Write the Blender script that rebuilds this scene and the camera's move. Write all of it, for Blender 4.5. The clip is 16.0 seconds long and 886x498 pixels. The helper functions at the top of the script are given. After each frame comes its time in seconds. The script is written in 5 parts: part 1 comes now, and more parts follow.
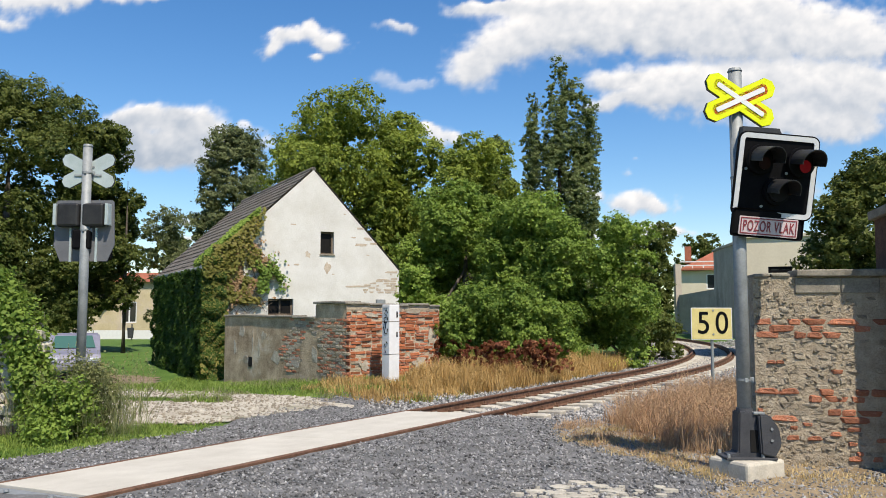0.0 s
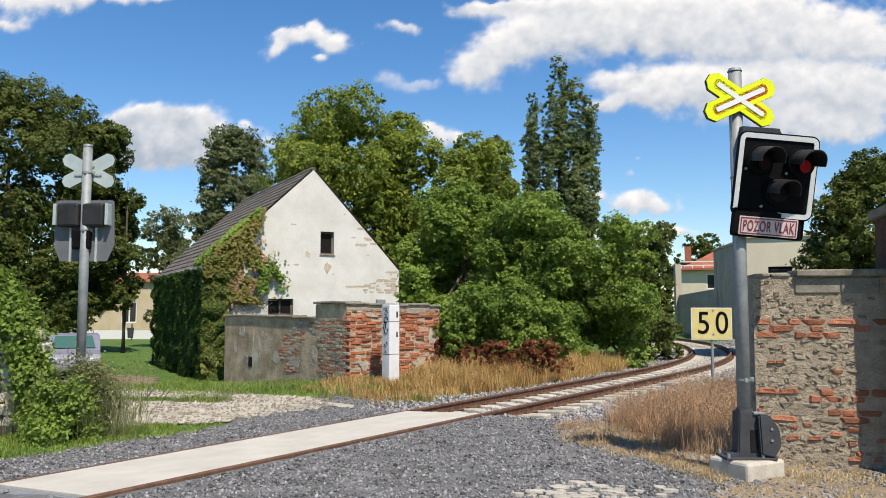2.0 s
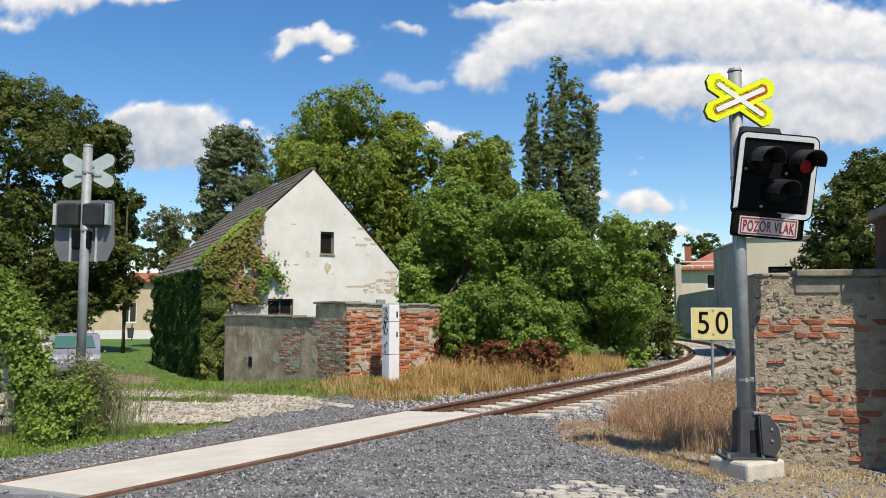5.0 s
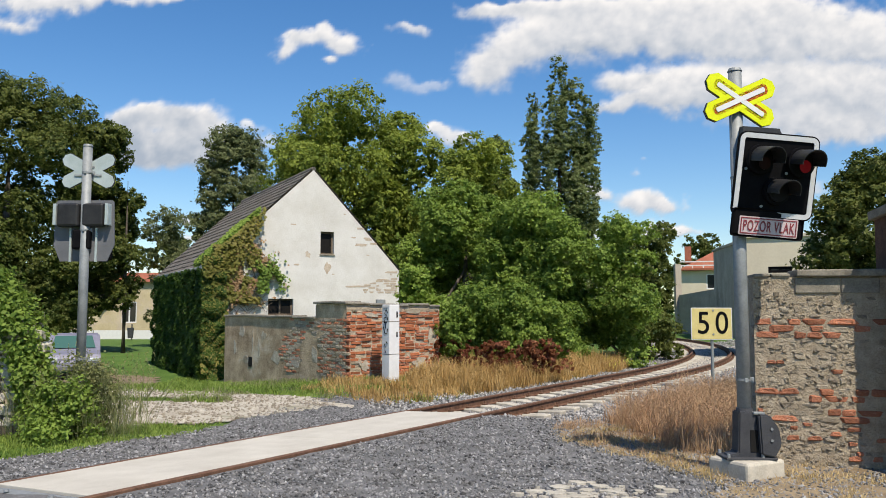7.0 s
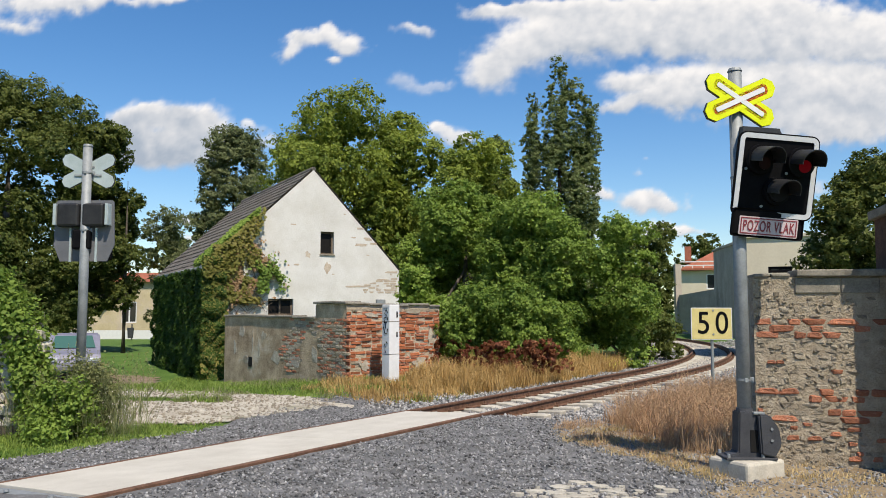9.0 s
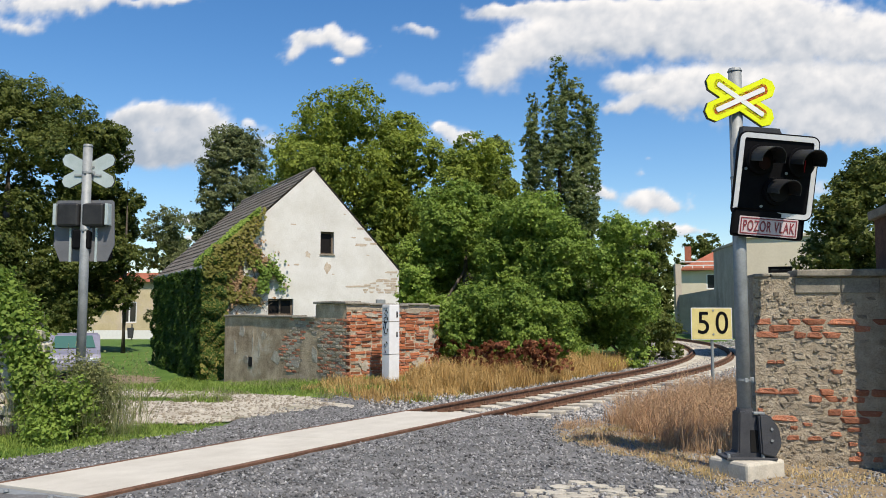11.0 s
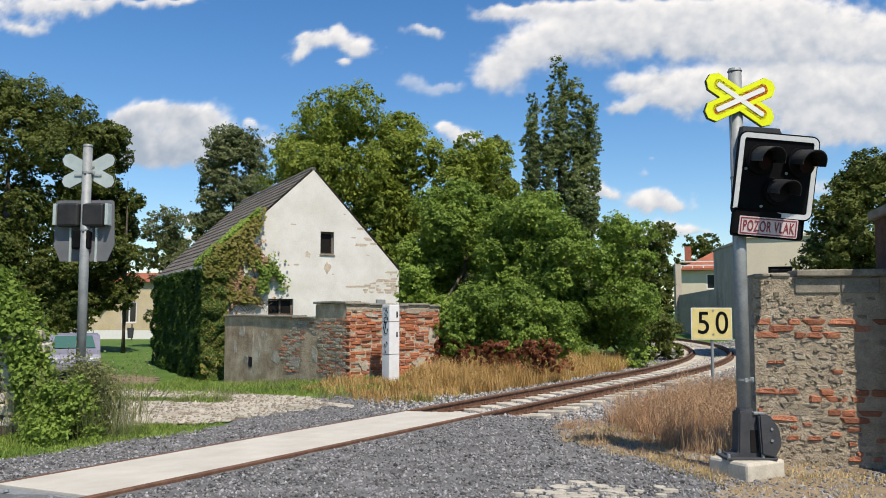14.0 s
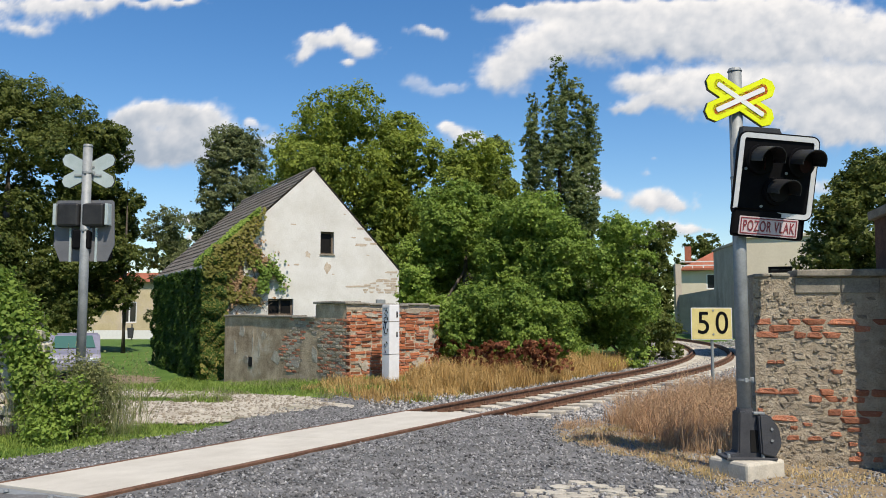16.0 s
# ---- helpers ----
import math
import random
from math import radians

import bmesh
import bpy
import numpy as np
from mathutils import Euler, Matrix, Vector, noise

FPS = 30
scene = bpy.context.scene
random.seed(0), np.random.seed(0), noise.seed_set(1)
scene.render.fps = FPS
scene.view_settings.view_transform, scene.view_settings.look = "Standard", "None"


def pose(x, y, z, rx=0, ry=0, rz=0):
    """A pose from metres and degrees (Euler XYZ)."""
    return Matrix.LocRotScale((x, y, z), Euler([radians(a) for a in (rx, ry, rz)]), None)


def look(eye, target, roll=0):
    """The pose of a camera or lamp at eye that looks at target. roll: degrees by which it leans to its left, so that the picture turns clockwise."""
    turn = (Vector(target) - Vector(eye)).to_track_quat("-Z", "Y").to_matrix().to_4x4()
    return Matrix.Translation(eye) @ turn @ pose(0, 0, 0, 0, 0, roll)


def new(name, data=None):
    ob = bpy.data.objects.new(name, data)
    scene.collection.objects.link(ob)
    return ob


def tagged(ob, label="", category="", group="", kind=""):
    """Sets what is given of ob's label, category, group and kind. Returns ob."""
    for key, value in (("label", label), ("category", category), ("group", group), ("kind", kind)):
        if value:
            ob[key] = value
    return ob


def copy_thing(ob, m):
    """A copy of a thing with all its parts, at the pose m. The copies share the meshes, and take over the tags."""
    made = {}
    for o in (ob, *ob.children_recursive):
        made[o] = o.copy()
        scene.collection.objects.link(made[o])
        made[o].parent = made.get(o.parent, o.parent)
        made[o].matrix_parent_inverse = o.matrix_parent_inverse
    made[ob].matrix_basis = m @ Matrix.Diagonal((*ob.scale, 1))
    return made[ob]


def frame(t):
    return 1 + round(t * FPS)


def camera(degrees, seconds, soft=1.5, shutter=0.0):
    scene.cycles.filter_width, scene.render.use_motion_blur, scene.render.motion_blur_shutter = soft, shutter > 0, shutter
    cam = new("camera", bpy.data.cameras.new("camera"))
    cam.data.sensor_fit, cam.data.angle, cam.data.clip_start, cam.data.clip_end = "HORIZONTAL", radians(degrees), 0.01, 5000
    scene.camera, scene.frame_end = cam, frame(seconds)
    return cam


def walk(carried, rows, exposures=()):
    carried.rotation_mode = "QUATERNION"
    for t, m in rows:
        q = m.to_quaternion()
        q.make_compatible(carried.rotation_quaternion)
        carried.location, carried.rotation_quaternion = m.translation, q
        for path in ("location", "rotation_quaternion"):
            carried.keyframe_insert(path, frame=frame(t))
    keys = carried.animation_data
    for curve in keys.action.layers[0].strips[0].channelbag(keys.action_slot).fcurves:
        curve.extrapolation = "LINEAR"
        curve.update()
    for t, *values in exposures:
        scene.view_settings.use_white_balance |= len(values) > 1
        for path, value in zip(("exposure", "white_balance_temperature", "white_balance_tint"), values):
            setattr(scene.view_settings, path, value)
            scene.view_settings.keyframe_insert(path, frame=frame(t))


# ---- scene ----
cam = camera(57.0, 16.0, soft=0.9)
EYE = pose(0, 0, 1.6, 90 + 4.435, 0, 0)
walk(cam, [(0.0, EYE), (16.0, EYE)], exposures=[(0.0, 0.40, 6850, 10.5), (1.5, 0.36, 6850, 10.5), (3.5, 0.38, 6850, 10.5), (5.2, 0.33, 6850, 10.5), (7.0, 0.28, 6850, 10.5), (9.0, 0.28, 6850, 10.5), (11.5, 0.32, 6850, 10.5), (12.5, 0.31, 6850, 10.5), (14.5, 0.27, 6850, 10.5), (16.0, 0.27, 6850, 10.5)])

# ---- light ----
SUN_AZ = Vector((0.42, -0.907)).normalized()
SUN_EL = 56.0
world = bpy.data.worlds.new("sky")
scene.world = world
world.use_nodes = True
wn = world.node_tree.nodes
sky = wn.new("ShaderNodeTexSky")
sky.sky_type, sky.sun_disc = "NISHITA", False
sky.sun_elevation = radians(SUN_EL)
sky.sun_rotation = math.atan2(SUN_AZ.x, SUN_AZ.y)
sky.air_density, sky.dust_density, sky.ozone_density = 1.0, 0.3, 3.0
wn["Background"].inputs["Strength"].default_value = 0.122
hue = wn.new("ShaderNodeHueSaturation")
hue.inputs["Saturation"].default_value = 1.30
hue.inputs["Hue"].default_value = 0.504
world.node_tree.links.new(sky.outputs[0], hue.inputs["Color"])
world.node_tree.links.new(hue.outputs[0], wn["Background"].inputs["Color"])
sun = new("sun", bpy.data.lights.new("sun", "SUN"))
sun.data.energy, sun.data.angle, sun.data.color = 4.7, radians(0.6), (1.0, 0.925, 0.81)
ce = math.cos(radians(SUN_EL))
sun.matrix_world = look((SUN_AZ.x * ce * 50, SUN_AZ.y * ce * 50, math.sin(radians(SUN_EL)) * 50), (0, 0, 0))


# ---- materials ----
def mat(name, a, b, scale=8.0, rough=0.85, bump=0.3, fine=60.0, c=None, metal=0.0, spots=0.5, island=0.0, objrand=0.0, dist=0.02):
    """Two colours mixed by large stains and fine grain, a third in patches, with fine relief."""
    m = bpy.data.materials.new(name)
    m.use_nodes = True
    n, l = m.node_tree.nodes, m.node_tree.links
    p = n["Principled BSDF"]
    p.inputs["Roughness"].default_value, p.inputs["Metallic"].default_value = rough, metal
    p.inputs["Specular IOR Level"].default_value = 0.3
    co = n.new("ShaderNodeTexCoord")
    n1, n2 = n.new("ShaderNodeTexNoise"), n.new("ShaderNodeTexNoise")
    for q, s, d in ((n1, scale, 6), (n2, fine, 4)):
        q.inputs["Scale"].default_value, q.inputs["Detail"].default_value = s, d
        q.inputs["Roughness"].default_value = 0.65
        l.new(co.outputs["Object"], q.inputs["Vector"])
    add = n.new("ShaderNodeMath")
    add.operation = "MULTIPLY_ADD"
    l.new(n2.outputs["Fac"], add.inputs[0])
    add.inputs[1].default_value = 0.6
    l.new(n1.outputs["Fac"], add.inputs[2])
    rmp = n.new("ShaderNodeMapRange")
    rmp.inputs["From Min"].default_value, rmp.inputs["From Max"].default_value = 0.6, 1.0
    l.new(add.outputs[0], rmp.inputs["Value"])
    mix = n.new("ShaderNodeMix")
    mix.data_type = "RGBA"
    mix.inputs["A"].default_value, mix.inputs["B"].default_value = (*a, 1), (*b, 1)
    l.new(rmp.outputs[0], mix.inputs["Factor"])
    out = mix.outputs["Result"]
    if c:
        n3 = n.new("ShaderNodeTexNoise")
        n3.inputs["Scale"].default_value, n3.inputs["Detail"].default_value = scale * 0.45, 8
        n3.inputs["Roughness"].default_value = 0.7
        l.new(co.outputs["Object"], n3.inputs["Vector"])
        r3 = n.new("ShaderNodeMapRange")
        r3.inputs["From Min"].default_value, r3.inputs["From Max"].default_value = spots, spots + 0.12
        l.new(n3.outputs["Fac"], r3.inputs["Value"])
        mx = n.new("ShaderNodeMix")
        mx.data_type = "RGBA"
        mx.inputs["B"].default_value = (*c, 1)
        l.new(r3.outputs[0], mx.inputs["Factor"])
        l.new(out, mx.inputs["A"])
        out = mx.outputs["Result"]
    for amount, kind, sock in ((island, "ShaderNodeNewGeometry", "Random Per Island"), (objrand, "ShaderNodeObjectInfo", "Random")):
        if amount:
            g = n.new(kind)
            hs = n.new("ShaderNodeHueSaturation")
            r = n.new("ShaderNodeMapRange")
            r.inputs["To Min"].default_value, r.inputs["To Max"].default_value = 1 - amount, 1 + amount
            l.new(g.outputs[sock], r.inputs["Value"])
            l.new(r.outputs[0], hs.inputs["Value"])
            l.new(out, hs.inputs["Color"])
            out = hs.outputs["Color"]
    l.new(out, p.inputs["Base Color"])
    if bump:
        bp = n.new("ShaderNodeBump")
        bp.inputs["Strength"].default_value, bp.inputs["Distance"].default_value = bump, dist
        l.new(add.outputs[0], bp.inputs["Height"])
        l.new(bp.outputs[0], p.inputs["Normal"])
    return m


def leaf_mat(name, a, b, trans=0.47):
    """Leaves: colour varies from leaf to leaf, and light passes through them."""
    m = bpy.data.materials.new(name)
    m.use_nodes = True
    n, l = m.node_tree.nodes, m.node_tree.links
    p = n["Principled BSDF"]
    p.inputs["Roughness"].default_value = 0.6
    p.inputs["Specular IOR Level"].default_value = 0.25
    g = n.new("ShaderNodeNewGeometry")
    co = n.new("ShaderNodeTexCoord")
    ns = n.new("ShaderNodeTexNoise")
    ns.inputs["Scale"].default_value = 0.6
    l.new(co.outputs["Object"], ns.inputs["Vector"])
    ad = n.new("ShaderNodeMath")
    ad.operation = "MULTIPLY_ADD"
    l.new(g.outputs["Random Per Island"], ad.inputs[0])
    ad.inputs[1].default_value = 0.7
    sb = n.new("ShaderNodeMapRange")
    sb.inputs["From Min"].default_value, sb.inputs["From Max"].default_value = 0.35, 0.65
    sb.inputs["To Min"].default_value, sb.inputs["To Max"].default_value = -0.15, 0.45
    l.new(ns.outputs["Fac"], sb.inputs["Value"])
    l.new(sb.outputs[0], ad.inputs[2])
    mix = n.new("ShaderNodeMix")
    mix.data_type = "RGBA"
    mix.inputs["A"].default_value, mix.inputs["B"].default_value = (*a, 1), (*b, 1)
    l.new(ad.outputs[0], mix.inputs["Factor"])
    l.new(mix.outputs["Result"], p.inputs["Base Color"])
    t = n.new("ShaderNodeBsdfTranslucent")
    l.new(mix.outputs["Result"], t.inputs["Color"])
    ms = n.new("ShaderNodeMixShader")
    ms.inputs[0].default_value = trans
    l.new(p.outputs[0], ms.inputs[1])
    l.new(t.outputs[0], ms.inputs[2])
    l.new(ms.outputs[0], n["Material Output"].inputs["Surface"])
    return m


def glow(name, colour, strength, base=(0.08, 0.003, 0.005)):
    m = bpy.data.materials.new(name)
    m.use_nodes = True
    p = m.node_tree.nodes["Principled BSDF"]
    p.inputs["Base Color"].default_value = (*base, 1)
    p.inputs["Specular IOR Level"].default_value = 0.1
    p.inputs["Emission Color"].default_value = (*colour, 1)
    p.inputs["Emission Strength"].default_value = strength
    return m


def glass_mat(name, colour=(0.02, 0.022, 0.024), rough=0.08, spec=0.5):
    m = bpy.data.materials.new(name)
    m.use_nodes = True
    p = m.node_tree.nodes["Principled BSDF"]
    p.inputs["Base Color"].default_value = (*colour, 1)
    p.inputs["Roughness"].default_value = rough
    p.inputs["Specular IOR Level"].default_value = spec
    return m


M = dict(
    gravel=mat("gravel", (0.085, 0.085, 0.084), (0.20, 0.20, 0.20), 3.0, 0.95, 0.9, 45, dist=0.03),
    stone_bit=mat("gravel_stone", (0.10, 0.10, 0.10), (0.27, 0.268, 0.266), 5, 0.9, 0.2, 60, island=0.75),
    ballast=mat("ballast_stone", (0.15, 0.149, 0.147), (0.35, 0.34, 0.325), 5, 0.9, 0.2, 60, island=0.5),
    grass=mat("lawn", (0.045, 0.105, 0.014), (0.10, 0.17, 0.03), 1.2, 0.95, 0.8, 50, c=(0.16, 0.17, 0.06), spots=0.62),
    soil=mat("dusty_soil", (0.16, 0.115, 0.066), (0.31, 0.245, 0.155), 2.0, 0.95, 0.6, 30),
    dust=mat("path_dust", (0.30, 0.27, 0.21), (0.48, 0.445, 0.37), 1.5, 0.95, 0.6, 25, c=(0.20, 0.20, 0.12), spots=0.56),
    midgrey=mat("mid_grey_render", (0.33, 0.285, 0.23), (0.50, 0.44, 0.36), 0.7, 0.95, 0.2, 10, c=(0.24, 0.205, 0.165), spots=0.56),
    concrete=mat("concrete", (0.42, 0.395, 0.34), (0.54, 0.515, 0.45), 1.6, 0.85, 0.12, 90, c=(0.36, 0.335, 0.29), spots=0.62),
    sleeper=mat("sleeper_concrete", (0.32, 0.295, 0.245), (0.50, 0.465, 0.39), 6, 0.9, 0.3, 60, objrand=0.15),
    rust=mat("rusty_steel", (0.09, 0.045, 0.028), (0.20, 0.11, 0.07), 9, 0.75, 0.2, 80, metal=0.2),
    railhead=mat("worn_rail_head", (0.16, 0.10, 0.07), (0.28, 0.20, 0.15), 5, 0.45, 0.1, 90, metal=0.7),
    plaster=mat("old_white_plaster", (0.50, 0.48, 0.44), (0.64, 0.63, 0.605), 0.9, 0.9, 0.3, 22, c=(0.42, 0.385, 0.33), spots=0.62, dist=0.03),
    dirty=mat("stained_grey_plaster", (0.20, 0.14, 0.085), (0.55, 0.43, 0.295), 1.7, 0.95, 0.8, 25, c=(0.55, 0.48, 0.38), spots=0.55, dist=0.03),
    brick=mat("old_red_brick", (0.29, 0.085, 0.038), (0.50, 0.185, 0.085), 9, 0.9, 0.6, 70, c=(0.44, 0.34, 0.26), spots=0.60, objrand=0.4),
    palemortar=mat("pale_crumbling_mortar", (0.34, 0.275, 0.195), (0.56, 0.475, 0.36), 8, 0.95, 1.0, 45, dist=0.05),
    mortar=mat("crumbling_mortar", (0.28, 0.23, 0.165), (0.47, 0.40, 0.30), 8, 0.95, 1.0, 45, dist=0.05),
    rubble=mat("rubble_stone", (0.27, 0.225, 0.165), (0.46, 0.40, 0.31), 11, 0.95, 1.0, 55, c=(0.22, 0.19, 0.155), spots=0.54, objrand=0.35),
    coping=mat("weathered_coping_stone", (0.13, 0.118, 0.095), (0.29, 0.265, 0.215), 5, 0.95, 0.5, 50),
    tile=mat("weathered_roof_tile", (0.095, 0.085, 0.075), (0.22, 0.195, 0.17), 3, 0.9, 0.4, 40, objrand=0.3),
    redroof=mat("red_roof_tile", (0.25, 0.08, 0.045), (0.37, 0.135, 0.08), 1, 0.9, 0.3, 12),
    galv=mat("galvanised_steel", (0.20, 0.215, 0.22), (0.30, 0.32, 0.325), 7, 0.6, 0.05, 60, metal=0.3),
    alu=mat("dull_aluminium", (0.36, 0.42, 0.41), (0.46, 0.52, 0.51), 5, 0.5, 0.03, 70, metal=0.3),
    black=mat("matt_black_paint", (0.004, 0.004, 0.005), (0.008, 0.008, 0.009), 6, 0.7, 0.05, 60),
    cast=mat("dark_grey_cast_metal", (0.035, 0.037, 0.042), (0.06, 0.062, 0.068), 6, 0.6, 0.15, 70),
    greyplastic=mat("grey_backing_plate", (0.10, 0.105, 0.115), (0.14, 0.145, 0.155), 4, 0.6, 0.05, 60),
    # Paler than the black paint: light off the hood tops is in the colour.
    visor=mat("lifted_black_paint", (0.014, 0.014, 0.015), (0.03, 0.03, 0.031), 7, 0.5, 0.05, 60),
    # Greyer than the white paint: the weak grazing sun is in the colour.
    border=mat("greyed_white_reflective", (0.54, 0.55, 0.56), (0.62, 0.63, 0.64), 6, 0.5, 0.03, 50, c=(0.48, 0.485, 0.49), spots=0.6),
    worn_brick=mat("weathered_pale_brick", (0.30, 0.105, 0.06), (0.50, 0.215, 0.125), 12, 0.95, 0.8, 60, c=(0.40, 0.33, 0.26), spots=0.58, objrand=0.35),
    # Brick set dark: the shade on the pier's left side is in the colour.
    shaded=mat("shaded_brick", (0.07, 0.035, 0.025), (0.15, 0.08, 0.055), 7, 0.95, 0.7, 50),
    earth=mat("trodden_brown_earth", (0.15, 0.105, 0.07), (0.27, 0.21, 0.15), 1.5, 0.95, 0.6, 25),
    white=mat("white_paint", (0.62, 0.62, 0.62), (0.70, 0.70, 0.70), 6, 0.5, 0.05, 50),
    yellow=mat("yellow_green_reflective", (0.62, 0.68, 0.0), (0.70, 0.76, 0.01), 6, 0.45, 0.02, 50),
    red=mat("red_reflective", (0.60, 0.05, 0.02), (0.70, 0.08, 0.03), 6, 0.45, 0.02, 50),
    signpink=mat("faded_white_sheet", (0.50, 0.40, 0.41), (0.60, 0.50, 0.51), 8, 0.5, 0.02, 50),
    signred=mat("faded_dark_red_paint", (0.17, 0.03, 0.04), (0.25, 0.05, 0.06), 8, 0.5, 0.02, 50),
    boardyellow=mat("faded_yellow_board", (0.52, 0.43, 0.17), (0.62, 0.53, 0.24), 5, 0.6, 0.04, 40),
    bark=mat("bark", (0.05, 0.042, 0.033), (0.12, 0.10, 0.08), 4, 0.95, 0.8, 30),
    wood=mat("grey_old_wood", (0.08, 0.06, 0.045), (0.18, 0.14, 0.10), 5, 0.9, 0.4, 50),
    # Near black in place of the shade inside openings and indoors.
    dark=mat("inside_shade", (0.006, 0.006, 0.006), (0.014, 0.013, 0.012), 3, 0.95, 0.0, 20),
    cream=mat("cream_render", (0.50, 0.445, 0.34), (0.58, 0.525, 0.41), 0.6, 0.9, 0.1, 12),
    ochre=mat("ochre_flaking_render", (0.40, 0.33, 0.20), (0.55, 0.47, 0.32), 0.6, 0.9, 0.2, 8, c=(0.45, 0.38, 0.33), spots=0.55),
    glass=glass_mat("window_glass"),
    # Dull near-black panes: the darkness of the open windows is in their colour.
    dusty=glass_mat("opening_dark_glass", (0.012, 0.011, 0.01), 0.5, 0.1),
    leaf_lime=leaf_mat("lime_leaf", (0.105, 0.155, 0.022), (0.31, 0.37, 0.065)),
    leaf_dark=leaf_mat("dark_leaf", (0.045, 0.075, 0.015), (0.18, 0.205, 0.05)),
    leaf_alder=leaf_mat("alder_leaf", (0.10, 0.13, 0.052), (0.23, 0.26, 0.12)),
    leaf_bush=leaf_mat("bush_leaf", (0.10, 0.175, 0.026), (0.31, 0.42, 0.085)),
    leaf_poplar=leaf_mat("poplar_leaf", (0.10, 0.145, 0.05), (0.27, 0.32, 0.13)),
    leaf_ivy=leaf_mat("ivy_leaf", (0.03, 0.07, 0.012), (0.09, 0.15, 0.025)),
    leaf_gold=leaf_mat("yellowing_ivy_leaf", (0.13, 0.16, 0.025), (0.30, 0.26, 0.075)),
    leaf_weed=leaf_mat("grey_green_weed", (0.16, 0.19, 0.065), (0.34, 0.34, 0.16)),
    leaf_red=leaf_mat("reddening_vine_leaf", (0.20, 0.055, 0.035), (0.40, 0.19, 0.09)),
    straw=leaf_mat("dry_grass", (0.38, 0.235, 0.08), (0.60, 0.41, 0.17), 0.3),
    redstraw=leaf_mat("reddish_dry_grass", (0.40, 0.24, 0.135), (0.62, 0.44, 0.27), 0.45),
    pale=leaf_mat("pale_straw", (0.40, 0.29, 0.12), (0.62, 0.48, 0.24), 0.3),
    blade=leaf_mat("green_grass_blade", (0.12, 0.20, 0.03), (0.28, 0.36, 0.08), 0.3),
)


M["black"].node_tree.nodes["Principled BSDF"].inputs["Specular IOR Level"].default_value = 0.06


# ---- mesh helpers ----
def finish(name, bm, material, smooth=False):
    me = bpy.data.meshes.new(name)
    bm.to_mesh(me)
    bm.free()
    me.materials.append(material)
    if smooth:
        me.shade_smooth()
    return me


def part(name, bm, material, parent=None, label="", at=None, smooth=False):
    ob = new(name, finish(name, bm, material, smooth))
    if parent:
        ob.parent = parent
    if at is not None:
        ob.matrix_basis = at
    if label:
        tagged(ob, label)
    return ob


def empty(name, m, label, category, group="", kind=""):
    ob = new(name)
    ob.empty_display_size = 0.2
    ob.matrix_basis = m
    return tagged(ob, label, category, group, kind)


def box(x0, y0, z0, x1, y1, z1, bevel=0.0, bm=None):
    bm = bm or bmesh.new()
    r = bmesh.ops.create_cube(bm, size=1, matrix=Matrix.Translation(((x0 + x1) / 2, (y0 + y1) / 2, (z0 + z1) / 2)) @ Matrix.Diagonal((x1 - x0, y1 - y0, z1 - z0, 1)))
    if bevel:
        vs = set(r["verts"])
        bmesh.ops.bevel(bm, geom=[e for e in bm.edges if e.verts[0] in vs], offset=bevel, segments=2, affect="EDGES", profile=0.5)
    return bm


def tube(points, radii, seg=12, bm=None, cap=True):
    """A tapered tube along points."""
    bm = bm or bmesh.new()
    rings = []
    pts = [Vector(p) for p in points]
    for i, p in enumerate(pts):
        d = (pts[min(i + 1, len(pts) - 1)] - pts[max(i - 1, 0)]).normalized()
        q = d.to_track_quat("Z", "Y")
        rings.append([bm.verts.new(p + q @ Vector((math.cos(a) * radii[i], math.sin(a) * radii[i], 0))) for a in (2 * math.pi * k / seg for k in range(seg))])
    for a, b in zip(rings, rings[1:]):
        for k in range(seg):
            bm.faces.new((a[k], a[(k + 1) % seg], b[(k + 1) % seg], b[k]))
    if cap:
        bm.faces.new(rings[0][::-1])
        bm.faces.new(rings[-1])
    return bm


def prism(outline, depth, bm=None, bevel=0.0):
    """An outline in x and z, extruded from y=0 to y=depth."""
    bm = bm or bmesh.new()
    f = [bm.verts.new((x, 0, z)) for x, z in outline]
    b = [bm.verts.new((x, depth, z)) for x, z in outline]
    faces = [bm.faces.new(f), bm.faces.new(b[::-1])]
    k = len(outline)
    for i in range(k):
        faces.append(bm.faces.new((f[i], b[i], b[(i + 1) % k], f[(i + 1) % k])))
    bmesh.ops.recalc_face_normals(bm, faces=faces)
    return bm


def raw_mesh(name, verts, faces_n, material, corners=4):
    """A mesh from arrays: every face owns its corners."""
    me = bpy.data.meshes.new(name)
    nv = len(verts)
    me.vertices.add(nv)
    me.vertices.foreach_set("co", np.asarray(verts, dtype=np.float32).ravel())
    me.loops.add(nv)
    me.loops.foreach_set("vertex_index", np.arange(nv, dtype=np.int32))
    me.polygons.add(faces_n)
    me.polygons.foreach_set("loop_start", np.arange(faces_n, dtype=np.int32) * corners)
    me.update(calc_edges=True)
    me.materials.append(material)
    return me


